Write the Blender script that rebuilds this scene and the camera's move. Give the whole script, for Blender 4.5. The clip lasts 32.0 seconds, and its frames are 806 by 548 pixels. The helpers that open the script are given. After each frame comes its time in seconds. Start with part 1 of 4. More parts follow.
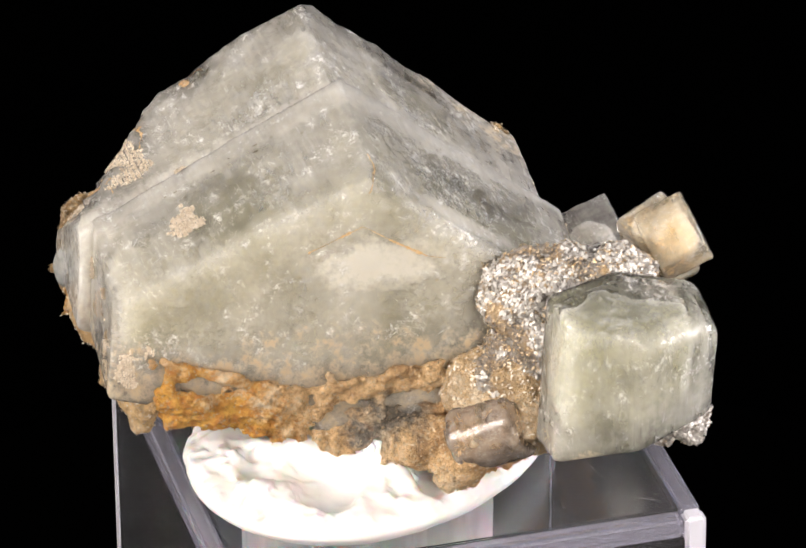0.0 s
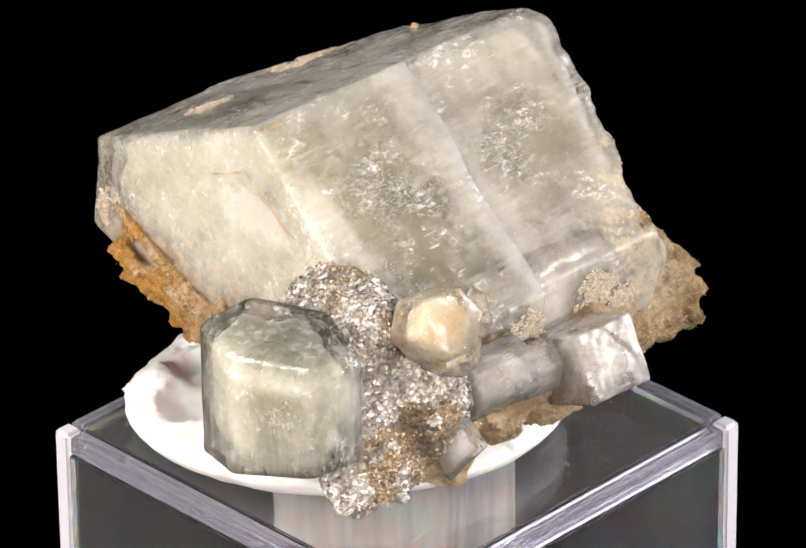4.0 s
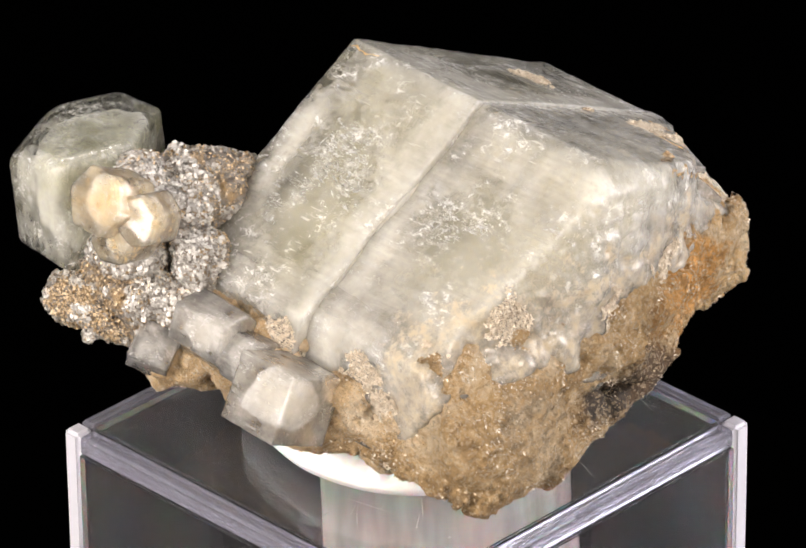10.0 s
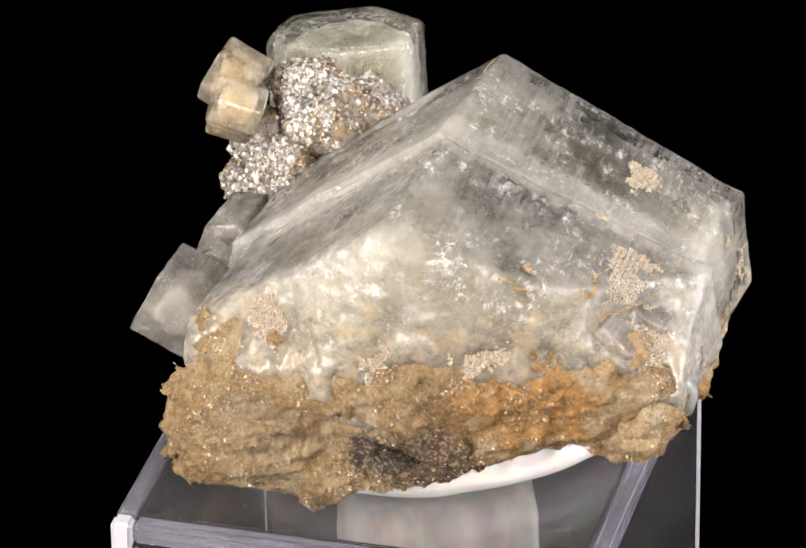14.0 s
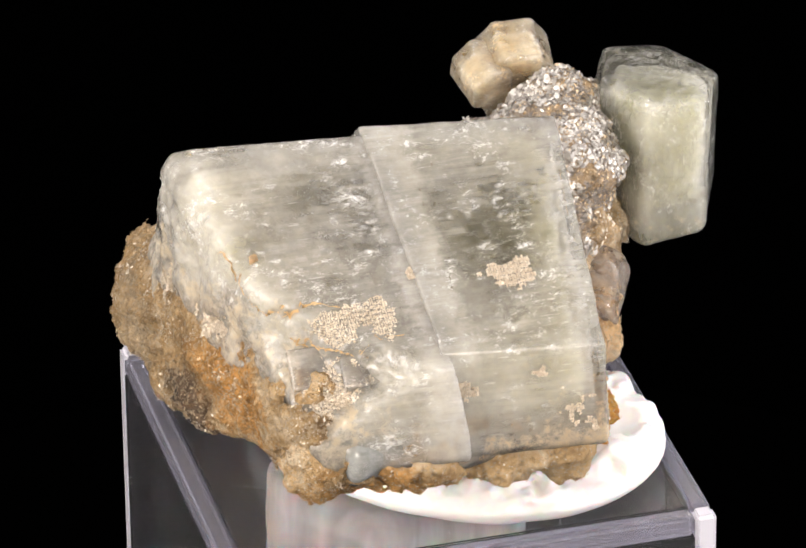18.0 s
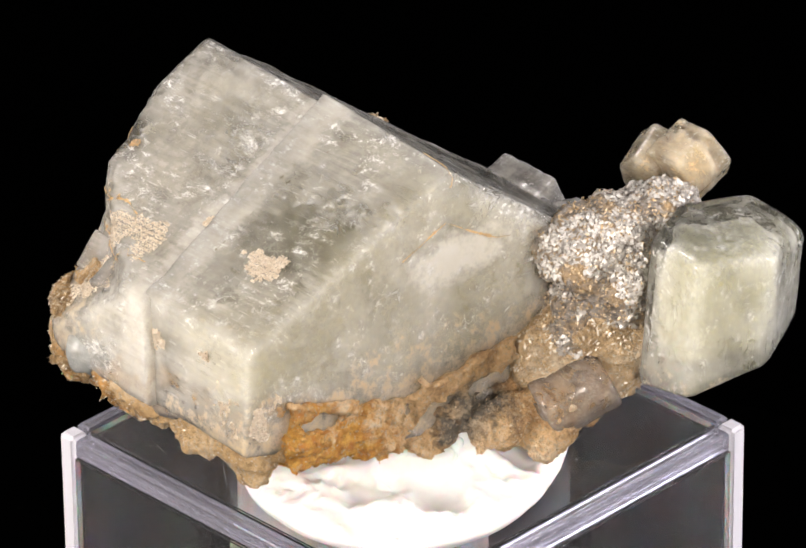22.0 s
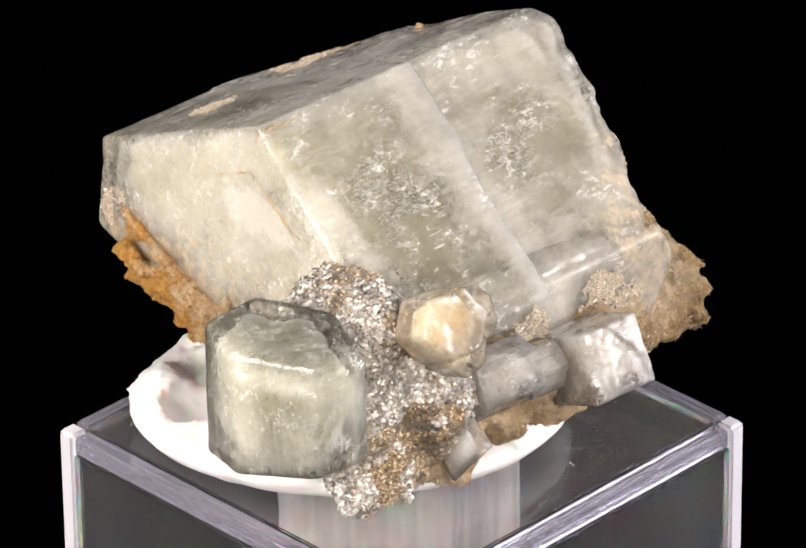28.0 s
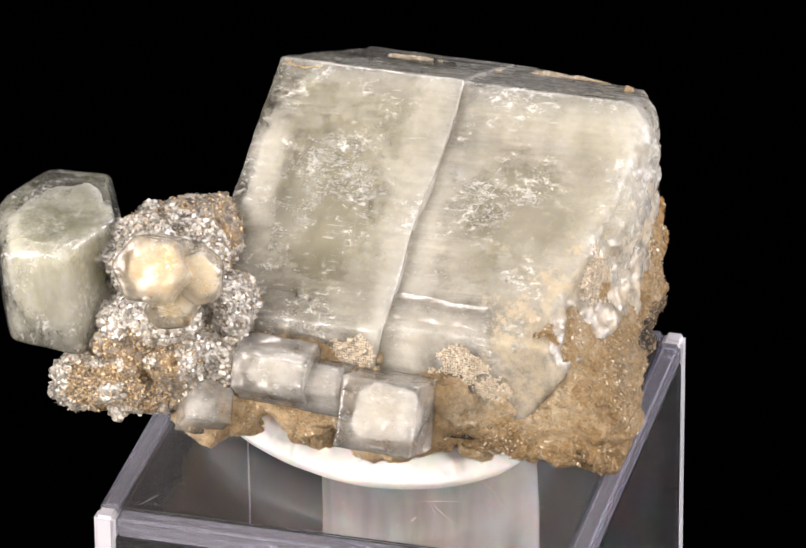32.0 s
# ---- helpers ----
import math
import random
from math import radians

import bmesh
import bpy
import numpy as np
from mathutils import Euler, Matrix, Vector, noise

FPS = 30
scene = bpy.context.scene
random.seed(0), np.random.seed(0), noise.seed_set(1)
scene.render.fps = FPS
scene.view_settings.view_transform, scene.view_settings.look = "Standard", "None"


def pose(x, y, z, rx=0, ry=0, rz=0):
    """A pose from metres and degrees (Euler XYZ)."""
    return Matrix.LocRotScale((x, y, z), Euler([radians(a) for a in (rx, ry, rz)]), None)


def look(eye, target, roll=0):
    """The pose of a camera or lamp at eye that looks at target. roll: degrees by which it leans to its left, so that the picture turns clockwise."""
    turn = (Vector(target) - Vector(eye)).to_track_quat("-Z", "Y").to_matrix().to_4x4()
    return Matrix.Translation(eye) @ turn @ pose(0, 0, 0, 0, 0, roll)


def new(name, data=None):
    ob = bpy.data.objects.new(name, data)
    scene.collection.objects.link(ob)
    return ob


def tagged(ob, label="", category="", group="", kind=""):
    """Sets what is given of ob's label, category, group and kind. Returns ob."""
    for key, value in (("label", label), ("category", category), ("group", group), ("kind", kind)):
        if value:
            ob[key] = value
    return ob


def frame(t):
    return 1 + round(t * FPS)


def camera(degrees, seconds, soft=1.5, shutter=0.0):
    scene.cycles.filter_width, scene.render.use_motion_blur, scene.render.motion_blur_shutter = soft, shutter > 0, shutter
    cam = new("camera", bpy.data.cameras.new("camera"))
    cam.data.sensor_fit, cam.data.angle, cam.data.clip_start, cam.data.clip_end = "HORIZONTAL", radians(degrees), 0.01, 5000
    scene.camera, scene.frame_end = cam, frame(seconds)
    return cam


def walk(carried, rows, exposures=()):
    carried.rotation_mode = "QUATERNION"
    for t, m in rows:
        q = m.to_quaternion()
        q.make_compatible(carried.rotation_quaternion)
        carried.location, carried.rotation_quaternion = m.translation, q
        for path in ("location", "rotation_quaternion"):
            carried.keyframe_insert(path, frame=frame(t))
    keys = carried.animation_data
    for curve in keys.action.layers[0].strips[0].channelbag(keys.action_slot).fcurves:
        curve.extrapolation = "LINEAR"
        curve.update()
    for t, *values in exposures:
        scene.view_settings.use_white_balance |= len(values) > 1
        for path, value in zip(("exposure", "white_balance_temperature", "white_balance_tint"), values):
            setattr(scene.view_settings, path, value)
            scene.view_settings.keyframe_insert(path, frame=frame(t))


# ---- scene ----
# A mineral specimen on white putty, on a clear acrylic box that turns once in 24 seconds before a fixed camera.
MM = 0.001
TOP = 0.030          # height of the box's top above the table, metres
TURN = -15.0         # degrees a second

cam = camera(7.2, 32.0, soft=1.7)
EYE = (Matrix.Translation((0, -0.381844, TOP + 0.228726)) @ Matrix.Rotation(radians(60.4415), 4, "X")
       @ Matrix.Rotation(radians(-0.654), 4, "Z"))
# the stand gives a little: seconds, degrees to the left, degrees up
SWAY = ((0, 0.0072, -0.0006), (1, 0.0104, -0.0042), (2, 0.0102, -0.0033), (3, 0.0055, -0.0127), (6, -0.0251, -0.0039), (7, -0.0213, -0.0021), (8, -0.0093, 0.0118), (9, -0.0019, 0.0155), (10, 0.0074, 0.0144), (11, 0.0180, 0.0110), (12, 0.0266, 0.0117), (13, 0.0227, 0.0243), (14, 0.0160, 0.0337), (17, 0.0195, -0.0129), (18, 0.0073, -0.0100), (19, 0.0073, -0.0153), (20, 0.0058, -0.0157), (21, -0.0060, -0.0154), (22, -0.0115, -0.0213), (23, -0.0154, -0.0149), (24, -0.0130, -0.0075), (25, 0.0006, -0.0140), (28, 0.0353, -0.0093), (29, 0.0112, 0.0072), (30, -0.0338, 0.0199), (31, -0.0496, 0.0058), (32, -0.0495, -0.0088))
walk(cam, [(t, EYE @ pose(0, 0, 0, up, left, 0)) for t, left, up in SWAY])

# ---- light: a dark studio with three soft lamps ----
world = bpy.data.worlds.new("studio_dark")
scene.world = world
world.use_nodes = True
world.node_tree.nodes["Background"].inputs[0].default_value = (0.0, 0.0, 0.0, 1)
world.node_tree.nodes["Background"].inputs[1].default_value = 1.0


def softbox(name, eye, target, w, h, power, colour):
    data = bpy.data.lights.new(name, "AREA")
    data.shape, data.size, data.size_y, data.energy, data.color = "RECTANGLE", w, h, power, colour
    ob = new(name, data)
    ob.matrix_world = look(eye, target)
    return ob


MID = (0, 0, TOP + 0.012)
softbox("softbox_key", (0.14, -0.43, 0.25), MID, 0.16, 0.16, 2.0, (1.0, 0.895, 0.805))
softbox("softbox_fill", (-0.34, -0.24, 0.20), MID, 0.18, 0.24, 3.0, (1.0, 0.905, 0.835))
softbox("softbox_side", (0.40, -0.02, 0.16), MID, 0.14, 0.22, 2.0, (1.0, 0.94, 0.95))
softbox("softbox_back", (-0.06, 0.21, 0.45), MID, 0.14, 0.14, 1.2, (1.0, 0.93, 0.90))
scene.view_settings.exposure = 0.0


# ---- shapes as fields of distance, in millimetres ----
LATTICE = np.random.RandomState(7).rand(32, 32, 32).astype(np.float32) * 2 - 1


def value_noise(p):
    i = np.floor(p).astype(np.int64)
    f = (p - i).astype(np.float32)
    f = f * f * (3 - 2 * f)
    i &= 31
    j = (i + 1) & 31
    x, y, z = f[..., 0], f[..., 1], f[..., 2]
    g = LATTICE
    a = g[i[..., 0], i[..., 1], i[..., 2]] * (1 - x) + g[j[..., 0], i[..., 1], i[..., 2]] * x
    b = g[i[..., 0], j[..., 1], i[..., 2]] * (1 - x) + g[j[..., 0], j[..., 1], i[..., 2]] * x
    c = g[i[..., 0], i[..., 1], j[..., 2]] * (1 - x) + g[j[..., 0], i[..., 1], j[..., 2]] * x
    d = g[i[..., 0], j[..., 1], j[..., 2]] * (1 - x) + g[j[..., 0], j[..., 1], j[..., 2]] * x
    return (a * (1 - y) + b * y) * (1 - z) + (c * (1 - y) + d * y) * z


def fbm(p, size, octaves=3, seed=0.0, gain=0.5):
    """Rough noise about -1..1 whose largest features are size millimetres across."""
    total, amp, q = 0.0, 1.0, p / size + seed * 7.31
    for _ in range(octaves):
        total = total + amp * value_noise(q)
        q, amp = q * 2.03 + 5.17, amp * gain
    return total


def vec(*v):
    return np.array(v, dtype=np.float32)


def unit(v):
    v = np.asarray(v, dtype=np.float32)
    return v / np.linalg.norm(v)


def plane(p, point, normal):
    n = unit(normal)
    return (p - vec(*point)) @ n


def smin(a, b, k):
    h = np.clip(0.5 + 0.5 * (b - a) / k, 0, 1)
    return b + (a - b) * h - k * h * (1 - h)


def smax(a, b, k):
    return -smin(-a, -b, k)


def ball(p, c, r):
    """An ellipsoid."""
    r = vec(*r) if np.ndim(r) else vec(r, r, r)
    q = (p - vec(*c)) / r
    return (np.sqrt((q * q).sum(-1)) - 1) * float(r.min())


def turn(rx=0, ry=0, rz=0):
    return np.array(Euler([radians(a) for a in (rx, ry, rz)]).to_matrix(), dtype=np.float32)


def local(p, c, rx=0, ry=0, rz=0):
    """Places in the space of a piece at c that is turned so."""
    return (p - vec(*c)) @ turn(rx, ry, rz)


def block(q, h, r=0.0):
    a = np.abs(q) - vec(*h) + r
    return np.sqrt((np.maximum(a, 0) ** 2).sum(-1)) + np.minimum(a.max(-1), 0) - r


def nets(field, lo, hi, step):
    """Meshes the surface where field is nought: verts and quads, by surface nets."""
    lo, hi = np.array(lo, float), np.array(hi, float)
    n = np.ceil((hi - lo) / step).astype(int) + 1
    axes = [lo[a] + step * np.arange(n[a]) for a in range(3)]
    # only blocks near the surface are worked out finely
    m = -(-n // 4)
    mid = [lo[a] + step * (4 * np.arange(m[a]) + 1.5) for a in range(3)]
    rough = field(np.stack(np.meshgrid(*mid, indexing="ij"), -1).astype(np.float32))
    v = np.repeat(np.repeat(np.repeat(rough, 4, 0), 4, 1), 4, 2).astype(np.float32)
    near = np.argwhere(np.abs(rough) < 10.0 * step)
    offs = np.stack(np.meshgrid(range(4), range(4), range(4), indexing="ij"), -1).reshape(-1, 3)
    for s in range(0, len(near), 4000):
        k = (near[s:s + 4000, None] * 4 + offs[None]).reshape(-1, 3)
        v[tuple(k.T)] = field((lo + step * k).astype(np.float32))
    v = np.ascontiguousarray(v[:n[0], :n[1], :n[2]])
    v[[0, -1]] = np.maximum(v[[0, -1]], 1e-3)
    v[:, [0, -1]] = np.maximum(v[:, [0, -1]], 1e-3)
    v[:, :, [0, -1]] = np.maximum(v[:, :, [0, -1]], 1e-3)
    s = v < 0
    count = np.zeros(n - 1, dtype=np.int8)
    for dx in (0, 1):
        for dy in (0, 1):
            for dz in (0, 1):
                count += s[dx:n[0] - 1 + dx, dy:n[1] - 1 + dy, dz:n[2] - 1 + dz]
    cells = np.argwhere((count > 0) & (count < 8))
    index = np.full(n - 1, -1, dtype=np.int64)
    index[tuple(cells.T)] = np.arange(len(cells))
    total, hits = np.zeros((len(cells), 3)), np.zeros(len(cells))
    corners = [(a, b, c) for a in (0, 1) for b in (0, 1) for c in (0, 1)]
    for ca in corners:
        for axis in range(3):
            if ca[axis]:
                continue
            cb = list(ca)
            cb[axis] = 1
            va, vb = v[tuple((cells + ca).T)], v[tuple((cells + cb).T)]
            cut = (va < 0) != (vb < 0)
            t = np.where(cut, va / np.where(cut, va - vb, 1), 0)
            q = np.repeat(np.array(ca, float)[None], len(cells), 0)
            q[:, axis] += t
            total += q * cut[:, None]
            hits += cut
    verts = lo + step * (cells + total / hits[:, None])
    quads = []
    for axis in range(3):
        b, c = (axis + 1) % 3, (axis + 2) % 3
        m = np.array(n)
        m[axis] -= 1
        a0, a1 = [slice(None)] * 3, [slice(None)] * 3
        a0[axis], a1[axis] = slice(0, -1), slice(1, None)
        s0, s1 = s[tuple(a0)], s[tuple(a1)]
        for flip, mask in ((False, s0 & ~s1), (True, ~s0 & s1)):
            e = np.argwhere(mask)
            eb, ec = np.eye(3, dtype=int)[b], np.eye(3, dtype=int)[c]
            ring = [index[tuple((e - o).T)] for o in (eb + ec, ec, 0 * eb, eb)]
            if flip:
                ring = ring[::-1]
            quads.append(np.stack(ring, 1))
    return verts, np.concatenate(quads)


def mesh_of(name, verts, faces, smooth=True):
    me = bpy.data.meshes.new(name)
    me.vertices.add(len(verts))
    me.vertices.foreach_set("co", np.asarray(verts, dtype=np.float32).ravel() * MM)
    k = faces.shape[1]
    me.loops.add(faces.size)
    me.loops.foreach_set("vertex_index", faces.astype(np.int32).ravel())
    me.polygons.add(len(faces))
    me.polygons.foreach_set("loop_start", np.arange(0, faces.size, k, dtype=np.int32))
    me.polygons.foreach_set("use_smooth", np.full(len(faces), smooth))
    me.update(calc_edges=True)
    me.validate()
    return me


def part(name, data, material, parent, label=""):
    """Links a mesh as one part under a thing."""
    ob = new(name, data)
    ob.data.materials.clear()
    ob.data.materials.append(material)
    ob.parent = parent
    return tagged(ob, label)


def grown(name, field, lo, hi, step, material, parent, label="", smooth=True):
    verts, quads = nets(field, lo, hi, step)
    return part(name, mesh_of(name, verts, quads, smooth), material, parent, label)


def bm_part(name, bm, material, parent, label=""):
    me = bpy.data.meshes.new(name)
    bm.to_mesh(me)
    bm.free()
    return part(name, me, material, parent, label)


# ---- materials ----
class Nodes:
    """A short way to write a node material."""

    def __init__(self, name):
        self.mat = bpy.data.materials.new(name)
        self.mat.use_nodes = True
        self.tree = self.mat.node_tree
        self.bsdf = self.tree.nodes["Principled BSDF"]
        self.out = self.tree.nodes["Material Output"]
        self.coord = self.add("ShaderNodeTexCoord").outputs["Object"]

    def add(self, kind, **inputs):
        node = self.tree.nodes.new(kind)
        for key, value in inputs.items():
            self.put(node.inputs[key.replace("_", " ")], value)
        return node

    def put(self, socket, value):
        if isinstance(value, bpy.types.NodeSocket):
            self.tree.links.new(value, socket)
        else:
            socket.default_value = value

    def set(self, **inputs):
        for key, value in inputs.items():
            self.put(self.bsdf.inputs[key.replace("_", " ")], value)

    def mapped(self, rot=(0, 0, 0), scale=(1, 1, 1)):
        node = self.add("ShaderNodeMapping", Vector=self.coord)
        node.inputs["Rotation"].default_value = [radians(a) for a in rot]
        node.inputs["Scale"].default_value = scale
        return node.outputs["Vector"]

    def noise(self, mm, detail=4.0, rough=0.55, vector=None, distortion=0.0):
        node = self.add("ShaderNodeTexNoise", Vector=vector or self.coord, Scale=1000.0 / mm, Detail=detail, Roughness=rough, Distortion=distortion)
        return node.outputs["Fac"]

    def cells(self, mm, vector=None, feature="F1", out="Distance"):
        node = self.add("ShaderNodeTexVoronoi", Vector=vector or self.coord, Scale=1000.0 / mm)
        node.feature = feature
        return node.outputs[out]

    def ramp(self, fac, *stops):
        node = self.add("ShaderNodeValToRGB", Fac=fac)
        e = node.color_ramp.elements
        while len(e) < len(stops):
            e.new(0.5)
        for k, (pos, col) in enumerate(stops):
            e[k].position = pos
            e[k].color = (*col, 1) if np.ndim(col) else (col, col, col, 1)
        return node.outputs["Color"]

    def mix(self, fac, a, b):
        node = self.tree.nodes.new("ShaderNodeMix")
        node.data_type = "RGBA"
        self.put(node.inputs[0], fac)
        for s, v in ((6, a), (7, b)):
            self.put(node.inputs[s], v if isinstance(v, bpy.types.NodeSocket) else (*v, 1))
        return node.outputs[2]

    def maths(self, op, a, b=0.0, clamp=False):
        node = self.tree.nodes.new("ShaderNodeMath")
        node.operation, node.use_clamp = op, clamp
        self.put(node.inputs[0], a)
        self.put(node.inputs[1], b)
        return node.outputs[0]

    def bump(self, height, strength, mm, normal=None):
        node = self.add("ShaderNodeBump", Height=height, Strength=strength, Distance=mm * MM)
        if normal is not None:
            self.put(node.inputs["Normal"], normal)
        return node.outputs["Normal"]

    def blob(self, centre, radii, wander, limits=(0.5, 1.1)):
        """1 inside an ellipsoid in millimetres, 0 outside, with a limit that wanders with a noise."""
        place = self.add("ShaderNodeMapping", Vector=self.coord)
        place.inputs["Location"].default_value = [-c / r for c, r in zip(centre, radii)]
        place.inputs["Scale"].default_value = [1.0 / (r * MM) for r in radii]
        far = self.add("ShaderNodeVectorMath", Vector=place.outputs["Vector"])
        far.operation = "LENGTH"
        edge = self.maths("ADD", far.outputs["Value"], self.maths("MULTIPLY", self.maths("SUBTRACT", wander, 0.5), 1.6))
        return self.ramp(edge, (limits[0], 1.0), (limits[1], 0.0))

    def axis(self, which, lo, hi):
        """0..1 as the place runs from lo to hi millimetres along x, y or z."""
        sep = self.add("ShaderNodeSeparateXYZ", Vector=self.coord)
        node = self.add("ShaderNodeMapRange", Value=sep.outputs[which])
        node.inputs[1].default_value, node.inputs[2].default_value = lo * MM, hi * MM
        return node.outputs[0]


def fleck_masks(n, yaw, grain):
    """Crackled white veils in clusters, and short hair lines along the crystal's length: healed cracks."""
    if yaw is None:      # an upright crystal
        along, stretched = n.mapped((0, 0, 0), (1, 1, 0.6)), n.mapped((0, 0, 0), (1, 1, 0.10))
    else:
        along, stretched = n.mapped((0, 0, -yaw), (0.6, 1, 1)), n.mapped((0, 0, -yaw), (0.07, 1, 1))
    patchy = n.ramp(n.noise(3.0 * grain, 6.0, 0.7), (0.46, 0.0), (0.58, 1.0))
    speck = n.ramp(n.noise(0.55 * grain, 10.0, 0.85, along, 0.4), (0.51, 0.0), (0.58, 1.0))
    wobble = n.add("ShaderNodeVectorMath", Vector=along)
    wobble.operation = "MULTIPLY_ADD"
    wander = n.add("ShaderNodeTexNoise", Vector=n.coord, Scale=900.0, Detail=4.0)
    n.put(wobble.inputs[0], wander.outputs["Color"])
    wobble.inputs[1].default_value = (0.0012, 0.0012, 0.0012)
    n.put(wobble.inputs[2], along)
    net = n.ramp(n.cells(0.9 * grain, wobble.outputs[0], "DISTANCE_TO_EDGE"), (0.0, 1.0), (0.035, 0.0))
    veil = n.maths("MULTIPLY", n.maths("MAXIMUM", n.maths("MULTIPLY", speck, 0.9), n.maths("MULTIPLY", net, 0.5)), patchy)
    line = n.maths("MULTIPLY", n.ramp(n.noise(0.22, 2.0, 0.5, stretched), (0.62, 0.0), (0.67, 1.0)), n.ramp(n.noise(2.6 * grain, 5.0, 0.6), (0.50, 0.0), (0.60, 1.0)))
    return n.maths("MAXIMUM", veil, n.maths("MULTIPLY", line, 0.55)), along, stretched


def rusty(n, col, rust, tone, stain):
    spots = n.noise(2.6, 9.0, 0.8)
    rf = n.ramp(spots, (0.76 - 0.22 * rust, 0.0), (0.88 - 0.2 * rust, 1.0))
    if stain:
        low = n.maths("MULTIPLY", n.axis(2, stain[0], stain[1]), n.axis(0, stain[2], stain[3]))
        rf = n.maths("MAXIMUM", rf, n.ramp(n.maths("ADD", spots, n.maths("MULTIPLY", low, stain[4] if len(stain) > 4 else 0.30)), (0.66, 0.0), (0.80, 1.0)))
    rf = n.maths("MULTIPLY", rf, n.ramp(n.noise(1.3, 7.0, 0.75), (0.36, 0.15), (0.60, 0.95)))
    return n.mix(n.maths("MULTIPLY", rf, 0.75), col, n.mix(n.noise(0.8, 5.0, 0.7), [c * 0.6 for c in tone], tone)), rf


def glassy_bump(n, along, stretched, relief):
    """Fine growth lines and shallow facets on a crystal face."""
    glint = n.add("ShaderNodeTexVoronoi", Vector=along, Scale=1000.0 / 1.3)
    b = n.bump(n.noise(0.5, 3.0, 0.5, stretched), 0.05 * relief, 0.05)
    b = n.bump(glint.outputs["Color"], 0.07 * relief, 0.06, b)
    return n.bump(n.noise(0.5, 4.0, 0.6), 0.10 * relief, 0.05, b)


def glazed(n, under, bump, rough):
    """A clear glossy surface over what lies under it."""
    gloss = n.add("ShaderNodeBsdfGlossy", Roughness=rough, Normal=bump)
    fresnel = n.add("ShaderNodeFresnel", IOR=1.5, Normal=bump)
    top = n.add("ShaderNodeMixShader", Fac=fresnel.outputs[0])
    n.put(top.inputs[1], under)
    n.put(top.inputs[2], gloss.outputs[0])
    n.put(n.out.inputs["Surface"], top.outputs[0])


def veiled(n, cover, col, bump=None):
    """Clear where cover is 0, milky where it is 1."""
    n.set(Base_Color=col, Roughness=0.5, Specular_IOR_Level=0.0, Subsurface_Weight=1.0, Subsurface_Scale=0.003, Subsurface_Radius=(1.0, 0.98, 0.92))
    if bump is not None:
        n.set(Normal=bump)
    clear = n.add("ShaderNodeBsdfTransparent")
    node = n.add("ShaderNodeMixShader", Fac=cover)
    n.put(node.inputs[1], clear.outputs[0])
    n.put(node.inputs[2], n.bsdf.outputs[0])
    return node.outputs[0]


def clouds(n, w, grain, bands, open_at, milk_at):
    """Adds milky bands across the crystal, milky places, and clear places to a cloud value."""
    ragged = n.noise(1.1 * grain, 7.0, 0.7)
    for x, half, much in bands:
        sep = n.add("ShaderNodeSeparateXYZ", Vector=n.coord)
        far = n.maths("DIVIDE", n.maths("ABSOLUTE", n.maths("SUBTRACT", sep.outputs[0], x * MM)), half * MM)
        near = n.maths("SUBTRACT", n.maths("ADD", 1.0, n.maths("MULTIPLY", n.maths("SUBTRACT", ragged, 0.5), 1.4)), far, True)
        w = n.maths("ADD", w, n.maths("MULTIPLY", n.maths("MULTIPLY", near, 2.0, True), much))
    for centre, radii, much in milk_at:
        w = n.maths("ADD", w, n.maths("MULTIPLY", n.blob(centre, radii, ragged), much))
    for centre, radii, much in open_at:
        w = n.maths("SUBTRACT", w, n.maths("MULTIPLY", n.blob(centre, radii, ragged), much))
    return w


def skin(name, milky, veil=(0.06, 0.40), yaw=-5.5, rust=0.0, tone=(0.42, 0.22, 0.07), flecks=1.0, bands=(), stain=None, grain=1.0, open_at=(), milk_at=(), rough=0.14, relief=1.0):
    """The outer surface of a crystal: glossy and clear, with thin milky veils, white healed cracks and rust on it."""
    n = Nodes(name)
    white, along, stretched = fleck_masks(n, yaw, grain)
    w = n.maths("ADD", n.maths("MULTIPLY", n.noise(4.5 * grain, 6.0, 0.62), 0.7), n.maths("MULTIPLY", n.noise(1.0 * grain, 8.0, 0.75, along), 0.3))
    w = n.maths("ADD", clouds(n, w, grain, bands, open_at, milk_at), n.maths("MULTIPLY", n.maths("SUBTRACT", n.noise(0.35, 3.0, 0.6, stretched), 0.5), n.ramp(n.noise(3.5 * grain, 5.0, 0.6), (0.42, 0.05), (0.60, 0.45))))
    cover = n.ramp(w, (0.38, veil[0]), (0.62, veil[1]), (0.95, min(1.0, veil[1] + 0.35)))
    col = n.mix(n.noise(3.0 * grain, 6.0, 0.6), [c * 0.86 for c in milky], [min(1, c * 1.12) for c in milky])
    col, cover = n.mix(n.maths("MULTIPLY", white, 0.85), col, (0.86, 0.87, 0.88)), n.maths("MAXIMUM", cover, n.maths("MULTIPLY", white, 0.9 * flecks))
    if rust or stain:
        col, rf = rusty(n, col, rust, tone, stain)
        cover = n.maths("MAXIMUM", cover, n.maths("MULTIPLY", rf, 0.85))
    bump = glassy_bump(n, along, stretched, relief)
    glazed(n, veiled(n, cover, col, bump), bump, n.ramp(n.noise(1.6, 6.0, 0.7), (0.35, rough * 0.5), (0.7, rough * 2.2)))
    return n.mat


